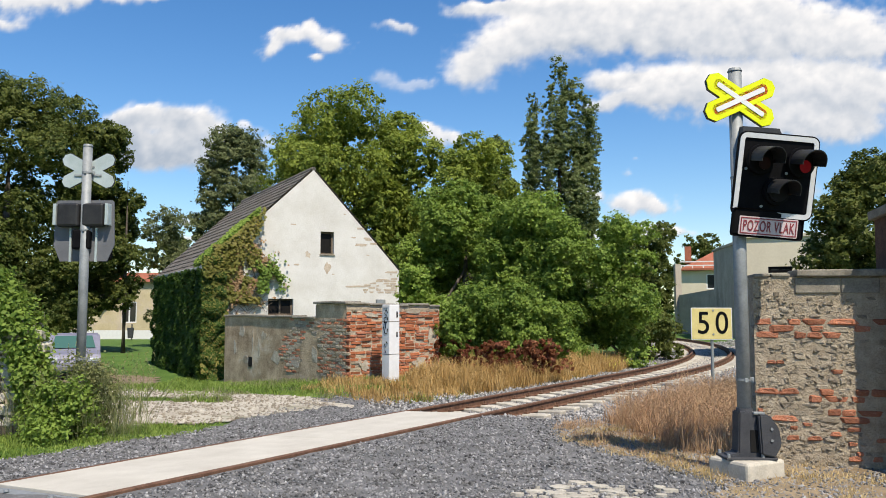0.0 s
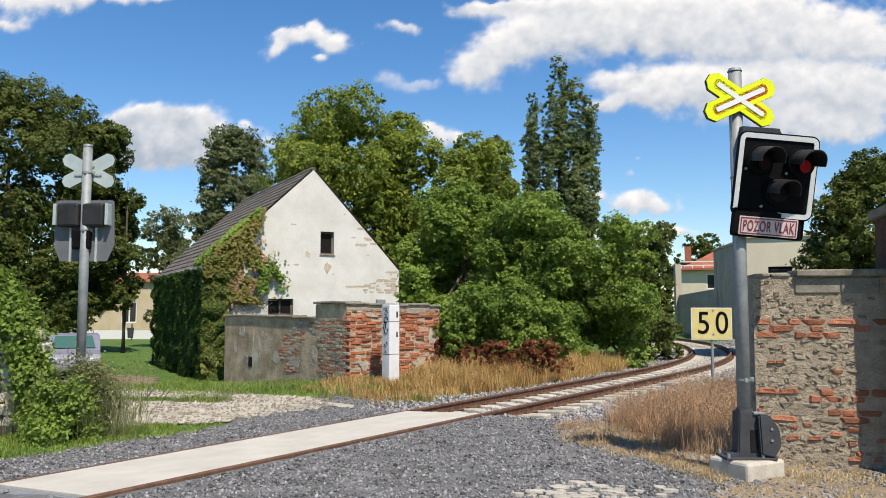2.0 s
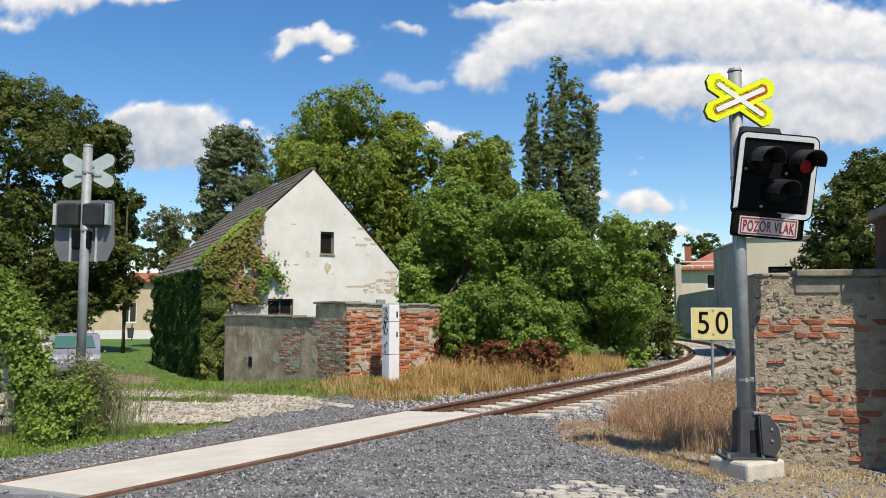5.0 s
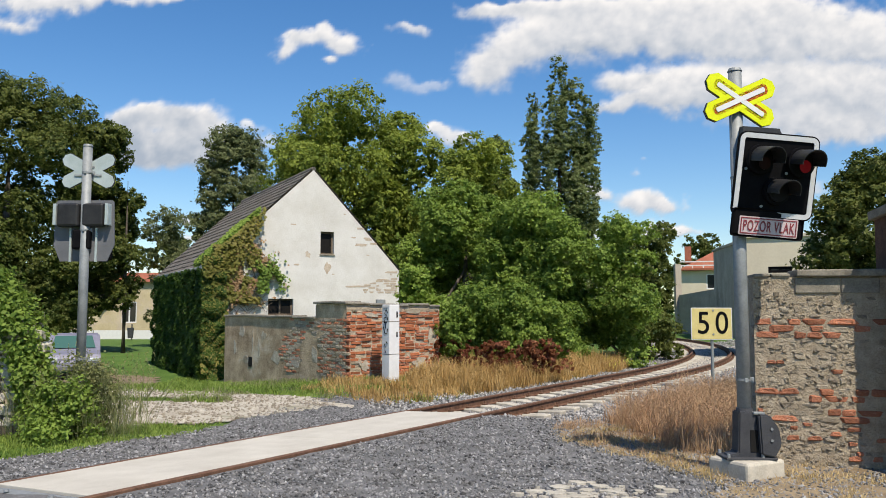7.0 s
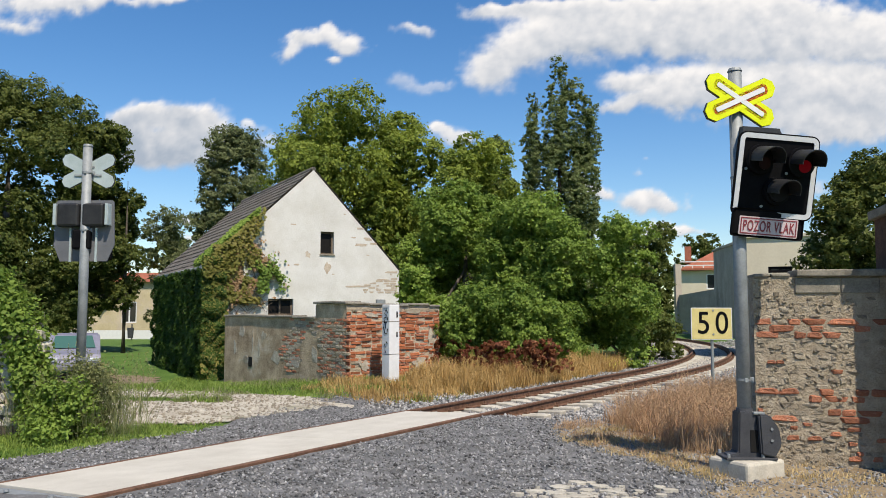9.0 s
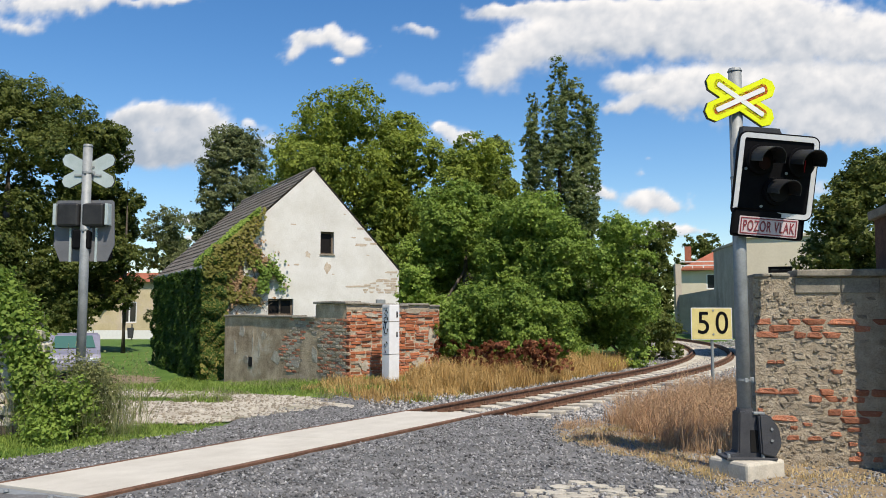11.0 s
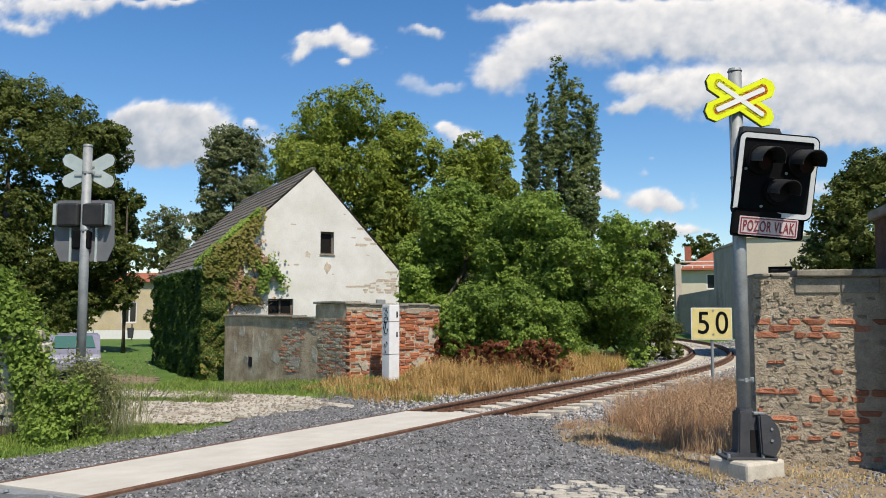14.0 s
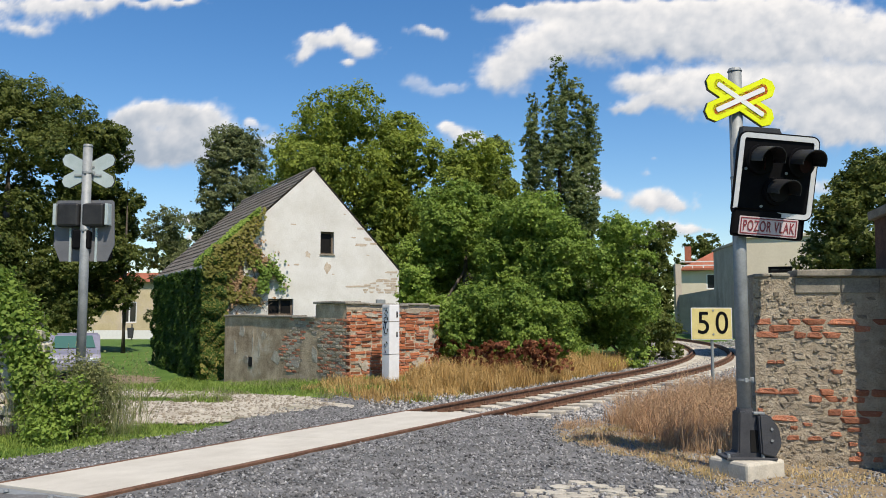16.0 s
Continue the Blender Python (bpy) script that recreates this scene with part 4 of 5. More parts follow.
cloud([(663, 452, 17, 12), (694, 505, 24, 10)], (62, 0), 101, 0.5, 0.05)
cloud([(640, 770, 90, 40), (762, 775, 110, 55), (912, 770, 130, 75), (1071, 770, 145, 80), (1230, 770, 145, 85), (1389, 770, 130, 85), (1500, 640, 120, 90), (1330, 640, 120, 60)], (97, -10), 211, 1.0, 0.6, 0.7)


# ---- bricks and stones ----
def rough_block(seed, rough=0.06, bev=0.12):
    """A unit block with worn corners and uneven faces, its front at y = -0.5."""
    bm = bmesh.new()
    bmesh.ops.create_cube(bm, size=1)
    bmesh.ops.bevel(bm, geom=list(bm.edges), offset=bev, segments=1, affect="EDGES")
    for v in bm.verts:
        v.co += Vector(noise.noise_vector(v.co * 1.7 + Vector((seed * 3.1, 0, 0)))) * rough
    return bm


BRICKS = [finish("brick", rough_block(k, 0.10, 0.09), M["brick"]) for k in range(7)]
WORN = [finish("brick", rough_block(k + 30, 0.16, 0.16), M["worn_brick"]) for k in range(6)]
CHALK = [finish("brick", rough_block(k + 40, 0.10, 0.10), M["palemortar"]) for k in range(4)]
PALE = [finish("brick", rough_block(k + 20, 0.06, 0.08), M["rubble"]) for k in range(3)]
STONES = [finish("stone", rough_block(k + 50, 0.22, 0.26), M["rubble"]) for k in range(14)]


def piece(meshes, parent, x, z, w, h, depth, proud, rng, name="brick", tilt=1.0):
    ob = new(name, rng.choice(meshes))
    ob.parent = parent
    ob.matrix_basis = pose(x, depth / 2 - proud, z, 0, rng.uniform(-tilt, tilt), rng.uniform(-tilt, tilt)) @ Matrix.Diagonal((w, depth, h, 1))
    return ob


def south_bricks():
    rng = random.Random(5)
    z, row = 0.06, 0
    while z < 1.70:
        x = -0.02 + (0.0 if row % 2 else -0.15)
        while x < ys_len - 0.05:
            w = rng.choice((0.29, 0.29, 0.15))
            x0, x1 = max(x, 0.0), min(x + w, ys_len)
            ruin = noise.noise((x * 1.3, z * 1.6, 3.0)) + 0.35 * noise.noise((x * 5, z * 5, 1.0))
            low = 0.35 - z + max(0, x - 1.7) * 0.55
            if x1 - x0 > 0.06 and not (ruin > 0.62 or rng.random() < 0.04):
                pale = ruin + low * 0.5 > 0.52 or z > 1.64
                piece(CHALK if pale else WORN if rng.random() < 0.4 else BRICKS, yard_s, (x0 + x1) / 2, z, x1 - x0 - 0.014, rng.uniform(0.058, 0.074), 0.1, rng.uniform(-0.002, 0.042), rng, "brick", 3.0)
            x += w + 0.004
        z += 0.080
        row += 1


south_bricks()


def west_bricks():
    rng = random.Random(8)
    z, row = 0.05, 0
    while z < 1.42:
        x = yl - 3.7 + (0.0 if row % 2 else -0.15)
        while x < yl - 0.16:
            v = noise.noise((x * 0.9, z * 1.4, 9.0)) + 0.4 * noise.noise((x * 4, z * 4, 2.0)) + (x - yl + 2.6) * 0.12
            if v > 0.08:
                piece(WORN if rng.random() < 0.45 else PALE, yard_w, x + 0.14, z, 0.275, 0.066, 0.08, rng.uniform(0.004, 0.014), rng)
            x += 0.294
        z += 0.080
        row += 1


west_bricks()
# raised end of the yard wall at the corner, with its coping
pier, pl = wall_run("wall_yard_pier", C + (A - C).normalized() * 1.45, C, 1.80, 1.82, 0.342, M["dirty"], "raised end of the stained yard wall", 1.4)


def coping(parent, x0, x1, y0, y1, z, seed, drop=0.0, th=0.06, mean=0.6):
    rng = random.Random(seed)
    x = x0
    while x < x1 - 0.05:
        w = min(mean * rng.uniform(0.7, 1.3), x1 - x)
        bm = box(x + 0.006, y0, 0, x + w - 0.006, y1, th, 0.014)
        for v in bm.verts:
            v.co += Vector(noise.noise_vector(v.co * 4)) * 0.012
        part("coping_stone", bm, M["coping"], parent, "", pose(0, 0, z - drop * (x - x0) / (x1 - x0), rng.uniform(-1.5, 1.5), rng.uniform(-0.6, 0.6), 0))
        x += w


coping(yard_w, 0.0, yl - 1.46, -0.05, 0.39, 1.47, 3)
coping(pier, -0.05, pl + 0.04, -0.06, 0.40, 1.815, 4)
coping(yard_s, 0.0, ys_len, -0.05, 0.39, 1.80, 5, 0.06, 0.05)
# No hole is cut: a dark plate on the wall face paints its shade.
part("drain_hole", box(1.66, -0.012, 0.05, 1.88, 0.0, 0.33), M["dark"], yard_w, "dark square drain opening")


def rubble():
    rng = random.Random(13)
    z = 0.02
    while z < 1.93:
        upper, lower = 1.31 < z < 1.53, 0.42 < z < 0.80
        band = upper or lower
        h = 0.074 if band else rng.uniform(0.038, 0.075)
        x = rng.uniform(-0.08, 0.0)
        while x < 1.7:
            w = rng.choice((0.27, 0.14, 0.20)) if band else rng.uniform(0.05, 0.17)
            x0 = max(x, 0.006)
            slab = z > 1.78 and 0.40 < x < 1.2
            plain = x > 0.98 and rng.random() < 0.7
            if not slab and not plain and x + w - x0 > 0.04:
                red = band and rng.random() < (0.75 if upper and x < 0.85 else 0.6 if lower else 0.25) or rng.random() < (0.16 if z < 0.42 else 0.02)
                mid, ww = x0 + (x + w - x0) / 2, x + w - x0
                if red:
                    piece(WORN, right_w, mid, z + h / 2, ww - 0.006, h - 0.004, 0.12, rng.uniform(0.010, 0.024), rng, "brick", 2.5)
                else:
                    piece(STONES, right_w, mid, z + h / 2 + rng.uniform(-0.012, 0.012), ww * 1.14, h * 1.26, 0.13, rng.uniform(-0.012, 0.010), rng, "stone", 6)
            x += w
        z += h * 0.95
    for _ in range(170):
        x, z = rng.uniform(0.02, 1.02), rng.uniform(0.05, 1.76)
        piece(STONES, right_w, x, z, rng.uniform(0.03, 0.08), rng.uniform(0.02, 0.045), 0.1, rng.uniform(-0.004, 0.016), rng, "stone", 20)
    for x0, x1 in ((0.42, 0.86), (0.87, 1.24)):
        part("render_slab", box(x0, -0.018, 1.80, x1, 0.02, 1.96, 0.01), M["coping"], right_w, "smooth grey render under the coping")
    coping(right_w, 0.42, 3.2, -0.07, 0.5, 1.975, 6, 0, 0.075, 0.8)
    coping(right_w, 0.0, 0.42, -0.02, 0.47, 1.975, 16, 0, 0.04, 0.2)


rubble()
bp, _ = wall_run("wall_pier", RW0 + (RW1 - RW0).normalized() * 1.31 + Vector((-0.238, -0.971)) * 0.42, RW0 + (RW1 - RW0).normalized() * 1.91 + Vector((-0.238, -0.971)) * 0.42, 2.60, 2.60, 0.80, M["shaded"], "tall gate pier in shade-darkened brick beside the rubble wall", -0.2)
coping(bp, -0.07, 0.66, -0.07, 0.82, 2.60, 9, 0, 0.10, 0.9)


# ---- white post and speed board ----
def gate_post():
    g = empty("concrete_post", pose(-1.23, 19.3, 0, 0, 0, 40), "white-painted square concrete post with dark scrawls", "post")
    part("shaft", box(-0.15, -0.15, -0.1, 0.15, 0.15, 1.78, 0.02), M["white"], g)
    for z in (0.62, 1.38):
        part("band", box(-0.153, -0.153, z, 0.153, 0.153, z + 0.012), M["coping"], g)
    # scrawl: strokes that cannot be read
    strokes = [[(0.10, 1.70), (-0.08, 1.70)], [(-0.02, 1.66), (-0.09, 1.60), (-0.03, 1.52), (0.05, 1.58), (-0.02, 1.66)], [(0.08, 1.46), (-0.07, 1.50), (-0.1, 1.42)], [(0.04, 1.42), (0.09, 1.25), (0.02, 1.10), (-0.07, 1.12), (-0.09, 1.22)], [(-0.06, 1.36), (0.06, 1.36)], [(0.0, 1.36), (0.0, 1.22)], [(-0.08, 0.86), (-0.03, 0.92)], [(0.0, 0.78), (0.05, 0.86)], [(-0.02, 0.66), (0.02, 0.72)]]
    for k, st in enumerate(strokes):
        part("scrawl", tube([(-x * 0.9 - 0.0, -0.151, z) for x, z in st], [0.011] * len(st), 5), M["black"], g).matrix_basis = pose(0, 0, 0, 0, 0, -90)
    for z0, z1 in ((1.48, 1.62), (1.02, 1.14)):
        part("scrawl", box(0.05, -0.154, z0, 0.09, -0.149, z1), M["black"], g)


gate_post()


def speed_board():
    b = empty("speed_board", pose(6.13, 18.7, -0.02, 0, 0, 12), "yellow speed board on a thin grey post", "sign")
    part("post", tube([(0, 0, -0.2), (0, 0, 1.72)], [0.035, 0.035], 12), M["galv"], b)
    part("board", prism(rounded(1.02, 0.73, 0.015), 0.02), M["white"], b, "white-edged board", pose(-0.03, -0.06, 1.36))
    part("face", prism(rounded(0.985, 0.695, 0.012), 0.004), M["boardyellow"], b, "faded yellow face", pose(-0.03, -0.066, 1.36))
    words("50", 0.72, M["black"], b, pose(-0.01, -0.07, 1.355), "numeral", 1.3, 0.98, 0.003)
    for z in (1.12, 1.66):
        part("bolt", disc(0.025, -0.012, 0.0, 8), M["galv"], b, "", pose(0, -0.066, z))


speed_board()


# ---- ivy on the house ----
def wall_leaves(name, parent, fn, n, size, material, seed, normal, label=""):
    rng = np.random.default_rng(seed)
    pts = np.array([fn(rng) for _ in range(n)])
    v = leaves_at(pts, np.tile(np.array(normal, dtype=float) * 1.6, (len(pts), 1)), size, rng, 1.6, 0.8)
    ob = new(name, raw_mesh(name, v, len(v) // 4, material))
    ob.parent = parent
    if label:
        tagged(ob, label)
    return ob


ivy = empty("ivy", HOUSE, "ivy that climbs the house corner and side wall", "climbing plant")


def side_pt(r):
    y, z = r.uniform(-0.2, HL), r.uniform(-0.6, HE - 0.05)
    return (-0.04 - 0.26 * abs(noise.noise((y * 1.5, z * 1.5, 0))) - r.uniform(0, 0.10), y, z)


def strip_pt(r):
    while True:
        x, z = r.uniform(-0.12, 1.15), r.uniform(-0.5, HE + 0.3)
        if x < 0.85 + 0.5 * noise.noise((x * 2, z * 1.3, 5)) - 0.1 * abs(z - 1.2):
            return (x, -0.08 - 0.4 * abs(noise.noise((x * 2, z * 2, 3))) - r.uniform(0, 0.1), z)


def rake_pt(r):
    while True:
        x = r.uniform(-0.1, 1.85)
        t = gable_top(x) + 0.22
        z = r.uniform(2.7, t)
        if z > t - 1.1 - 0.6 * noise.noise((x * 2, z * 2, 8)) + max(0, x - 1.3) * 1.3:
            return (x, -0.06 - r.uniform(0, 0.3), z)


def tuft_pt(r):
    while True:
        x, z = r.normal(2.0, 0.26), r.normal(2.75, 0.26)
        if noise.noise((x * 3, z * 3, 1)) > -0.15 and x < 2.7 and z > 2.2:
            return (x, -0.05 - r.uniform(0, 0.28), z)


def gold_pt(r):
    while True:
        x, z = r.uniform(0.2, 1.75), r.uniform(1.9, 3.75)
        if noise.noise((x * 2.2, z * 2.2, 12)) > -0.05 - 0.4 * (x < 0.9):
            return (x, -0.05 - r.uniform(0, 0.2), z)


M["leaf_dry"] = leaf_mat("withered_brown_leaf", (0.26, 0.15, 0.075), (0.44, 0.30, 0.17), 0.3)


def dry_pt(r):
    while True:
        x, z = r.normal(1.15, 0.38), r.normal(2.9, 0.42)
        if noise.noise((x * 2.6, z * 2.6, 21)) > -0.05 and x > 0.3 and z < gable_top(x):
            return (x, -0.04 - r.uniform(0, 0.2), z)


def roof_pt(r):
    while True:
        x, y = r.uniform(-0.15, 1.75), r.uniform(-0.15, 1.5)
        if y < 0.95 + 0.9 * noise.noise((x * 1.6, y * 1.6, 15)) - 0.35 * max(0, x - 0.8):
            return (x, y, gable_top(x) + 0.14 + r.uniform(0, 0.22))


wall_leaves("roof_foliage", ivy, roof_pt, 3000, 0.12, M["leaf_bush"], 8, (-0.4, -0.5, 0.8))
wall_leaves("withered_foliage", ivy, dry_pt, 2600, 0.09, M["leaf_dry"], 9, (0, -1, 0.3), "withered brown leaves")
wall_leaves("side_foliage", ivy, side_pt, 24000, 0.12, M["leaf_ivy"], 2, (-1, 0, 0.2))
wall_leaves("corner_foliage", ivy, strip_pt, 6500, 0.12, M["leaf_ivy"], 3, (0, -1, 0.2))
wall_leaves("eave_foliage", ivy, rake_pt, 1900, 0.11, M["leaf_gold"], 4, (0, -1, 0.3))
wall_leaves("tuft_foliage", ivy, tuft_pt, 1100, 0.10, M["leaf_bush"], 5, (0, -1, 0.3))
wall_leaves("yellow_foliage", ivy, gold_pt, 3600, 0.10, M["leaf_gold"], 6, (0, -1, 0.3), "yellowing leaves")
wall_leaves("yellow_foliage", ivy, strip_pt, 5000, 0.11, M["leaf_gold"], 7, (0, -1, 0.3), "yellowing leaves")
tw = bmesh.new()
rt = random.Random(3)
for k in range(80):
    x, z = rt.uniform(0.3, 1.7), rt.uniform(0.9, 3.2)
    pts = [(x, -0.05, z)]
    for j in range(4):
        x, z = x + rt.uniform(0.0, 0.28), z + rt.uniform(-0.05, 0.3) * (1 if rt.random() < 0.7 else -1)
        pts.append((x, -0.04 - rt.uniform(0, 0.06), z))
    tube(pts, [0.012, 0.011, 0.009, 0.007, 0.004], 4, tw)
part("twigs", tw, M["wood"], ivy, "bare dry ivy twigs")
tagged(ivy.children[-1], kind="stuff")


def chip(parent, x, z, w, h, key="chip", label="chipped patch of grey-brown render", lift=0.004):
    """An irregular thin sheet of render on a wall face."""
    bm = bmesh.new()
    vs = []
    for k in range(22):
        a = 2 * math.pi * k / 22
        r = 0.5 * (1 + 0.7 * noise.noise((math.cos(a) * 2 + x * 7, math.sin(a) * 2, z)))
        vs.append(bm.verts.new((x + math.cos(a) * r * w, -lift, z + math.sin(a) * r * h)))
    bm.faces.new(vs)
    e = bmesh.ops.extrude_face_region(bm, geom=bm.faces[:])
    bmesh.ops.translate(bm, verts=[v for v in e["geom"] if isinstance(v, bmesh.types.BMVert)], vec=(0, 0.02, 0))
    bmesh.ops.recalc_face_normals(bm, faces=bm.faces)
    part("plaster_chip", bm, M[key], parent, label)


# bared brick and chipped plaster on the gable
def gable_wear():
    rng = random.Random(17)
    gw = [o for o in house.children if o.name == "gable_wall"][0]
    z = 2.30
    while z < 3.12:
        x = 5.35 + 0.12 * rng.random()
        while x < HW - 0.2:
            if (x - 5.2) * 0.62 > z - 2.38 + 0.2 * noise.noise((x * 3, z * 3, 4)) and z < HE:
                if rng.random() < 0.86:
                    piece(BARED, gw, x + 0.13 + rng.uniform(-0.03, 0.03), z, 0.262, 0.072, 0.06, rng.uniform(-0.002, 0.006), rng)
            x += 0.275
        z += 0.08
    for x in (5.3, 5.55, 5.8, 5.62):
        zz = gable_top(x) - rng.uniform(0.1, 0.3)
        piece(BARED, gw, x, zz, 0.25, 0.07, 0.05, 0.005, rng)
    for x, z, w, h in ((5.35, 3.95, 0.5, 0.10), (5.05, 4.2, 0.22, 0.05), (3.4, 3.55, 0.16, 0.2), (2.9, 4.55, 0.24, 0.05), (2.2, 3.0, 0.10, 0.34), (2.62, 2.45, 0.12, 0.3), (4.1, 3.1, 0.22, 0.34), (5.2, 2.5, 0.8, 0.07), (3.0, 3.2, 0.2, 0.06), (5.6, 3.6, 0.12, 0.05), (4.7, 5.0, 0.1, 0.04), (4.3, 2.9, 0.1, 0.05), (6.2, 2.75, 0.5, 0.05)):
        chip(gw, x, z, w, h)


M["lime"] = mat("flaking_lime_wash", (0.30, 0.26, 0.20), (0.52, 0.47, 0.39), 5, 0.95, 1.0, 35, c=(0.26, 0.21, 0.15), spots=0.5)
M["chip"] = mat("bared_render", (0.34, 0.27, 0.20), (0.54, 0.46, 0.37), 6, 0.95, 0.8, 40)
BARED = [finish("brick", rough_block(k + 80, 0.06, 0.08), M["chip"]) for k in range(3)]
gable_wear()
for x, z, w, h in ((1.9, 0.75, 0.10, 0.6), (2.6, 0.95, 0.3, 0.2), (1.2, 1.05, 0.35, 0.3), (2.3, 0.6, 0.16, 0.5), (0.75, 0.55, 0.2, 0.4), (3.3, 0.35, 0.5, 0.3), (4.4, 0.3, 0.6, 0.25), (1.5, 0.25, 0.4, 0.2), (5.4, 0.5, 0.3, 0.4)):
    chip(yard_w, x, z, w, h, "lime", "pale flaking lime wash", 0.006)
for x, z, w, h in ((0.5, 0.30, 0.3, 0.25), (0.75, 1.55, 0.4, 0.12), (2.0, 1.62, 0.5, 0.10), (2.2, 0.3, 0.5, 0.3), (2.6, 0.9, 0.25, 0.5)):
    chip(yard_s, x, z, w, h, "lime", "pale crumbling mortar patch", 0.036)


patch("bare_soil", M["soil"], lambda x, y: x > 1.55 + 0.4 * nz(x, y, 1.3, 2) + min(1.0, max(0, 10.4 - y) * 0.42) and offs(x, y) < -2.4 and y < 13.5, 0.12, "dusty bare soil with dry straw by the signal", "soil", 0.006, 0.8, 6.5, 5.5, 13.5)


# ---- grass ----
def blades(name, inside, n, x0, x1, y0, y1, h0, h1, width, material, label, seed, lean=0.35, category="grass", tuft=9, spread=0.05):
    """Narrow blades in tufts that fan out, over a piece of ground."""
    rng = np.random.default_rng(seed)
    n = n // tuft * tuft
    pts, tall = [], []
    while len(pts) < n:
        x, y = rng.uniform(x0, x1), rng.uniform(y0, y1)
        if inside(x, y):
            f = max(0.3, 0.85 + 0.7 * noise.noise((x * 1.4, y * 1.4, seed)) + rng.normal() * 0.15)
            for _ in range(tuft):
                a, b = x + rng.normal() * spread, y + rng.normal() * spread
                pts.append((a, b, gz(a, b) - 0.02))
                tall.append(f)
    p = np.array(pts)
    h = (rng.uniform(h0, h1, n) * np.array(tall))[:, None]
    a = rng.uniform(0, 2 * math.pi, n)
    k = np.abs(rng.normal(size=n)) * lean * 0.6
    up = np.stack([np.cos(a) * k, np.sin(a) * k, np.ones(n)], 1)
    up /= np.linalg.norm(up, axis=1)[:, None]
    sd = np.stack([-np.sin(a + 0.7), np.cos(a + 0.7), np.zeros(n)], 1) * width
    bow = np.stack([np.cos(a), np.sin(a), np.full(n, -0.35)], 1) * h * rng.uniform(0.02, 0.3, n)[:, None]
    v = np.empty((n, 4, 3))
    v[:, 0] = p - sd * 0.4
    v[:, 1] = p + sd * 0.6 + up * h * 0.55 + bow * 0.25
    v[:, 2] = p + up * h + bow
    v[:, 3] = p - sd * 0.6 + up * h * 0.6 + bow * 0.25
    ob = new(name, raw_mesh(name, v.reshape(-1, 3), n, material))
    return tagged(ob, label, category, kind="stuff")


def seed_heads(name, inside, n, x0, x1, y0, y1, z0, z1, size, material, label, seed):
    """Feathery seed heads that stand over the dry grass."""
    rng = np.random.default_rng(seed)
    pts = []
    while len(pts) < n:
        x, y = rng.uniform(x0, x1), rng.uniform(y0, y1)
        if inside(x, y):
            f = max(0.4, 0.9 + 0.6 * noise.noise((x * 1.4, y * 1.4, seed)))
            z = gz(x, y) + rng.uniform(z0, z1) * f
            for k in range(7):
                pts.append((x + rng.normal() * 0.012, y + rng.normal() * 0.012, z + k * 0.02))
    p = np.array(pts)
    v = leaves_at(p, rng.normal(size=p.shape) * 0.6, size, rng, -1.5, 0.4)
    return tagged(new(name, raw_mesh(name, v, len(v) // 4, material)), label, "grass", kind="stuff")


def straw_zone(x, y):
    o, s = offs(x, y), along(x, y)
    if not (2.6 - 0.6 * ease(14.5, 16.5, s) + 0.4 * nz(x, y, 1.2) < o and 14.6 < s):
        return False
    south = (x - C.x) * -0.63 + (y - C.y) * 0.777  # behind the yard wall's south face
    if x < -0.55 + 0.5 * nz(x, y, 0.8) or south > -0.1 and x < 0:
        return False
    return o < 5.9 and y < 28


blades("dry_grass", straw_zone, 40000, -3.5, 8, 14, 28, 0.20, 0.58, 0.013, M["straw"], "tall dry golden grass beside the track", 41)


def low_straw(x, y):
    if straw_zone(x, y) or not -2.75 + 0.4 * nz(x, y, 0.9) < x < 0.4 or offs(x, y) < 2.3 + 0.4 * nz(x, y, 1.3) or along(x, y) < 12.9:
        return False
    return (x - C.x) * 0.63 + (y - C.y) * -0.777 > 0.02 and (x - C.x) * -0.777 + (y - C.y) * -0.63 > -2.9


blades("low_dry_weeds", low_straw, 7500, -3.6, 0.6, 14, 21, 0.06, 0.30, 0.012, M["straw"], "low dry weeds before the brick wall", 49, 0.8)
blades("low_green_weeds", lambda x, y: low_straw(x, y) and nz(x, y, 1.1, 3) > -0.1, 6000, -3.6, 0.6, 14, 21, 0.05, 0.2, 0.012, M["blade"], "sparse green weeds before the brick wall", 50, 0.8)


def red_zone(x, y):
    o, s = offs(x, y), along(x, y)
    w = 0.5 + nz(x, y, 0.9, 4) * 0.9
    return o < -2.5 - 0.4 * nz(x, y, 1.5) and 9.3 + 0.4 * nz(x, y, 1) < s < 19 and x > 2.45 + 0.45 * nz(x, y, 1.1, 8) + 0.1 * max(0, 11 - y) and x < 3.2 + (y - 8.9) * 0.42


blades("reddish_dry_grass", red_zone, 14000, 1.6, 7.5, 8.3, 17, 0.14, 0.56, 0.008, M["redstraw"], "reddish dry grass tufts by the signal", 42, 0.7)
blades("low_reddish_grass", lambda x, y: 1.55 + 0.35 * nz(x, y, 1.3, 2) + min(0.9, max(0, 10.6 - y) * 0.40) < x < 3.0 and offs(x, y) < -2.3 and nz(x, y, 1.8, 6) > -0.25, 4200, 1.4, 3.0, 8.6, 12.2, 0.03, 0.13, 0.007, M["redstraw"], "low reddish grass at the edge of the gravel", 79, 0.9)
seed_heads("grass_seed_heads", red_zone, 9000, 1.6, 7.5, 8.3, 17, 0.16, 0.52, 0.03, M["redstraw"], "reddish feathery seed heads over dry grass", 46)
seed_heads("grass_seed_heads", straw_zone, 12000, -3.5, 8, 14, 28, 0.22, 0.54, 0.045, M["straw"], "golden seed heads over dry grass", 47)
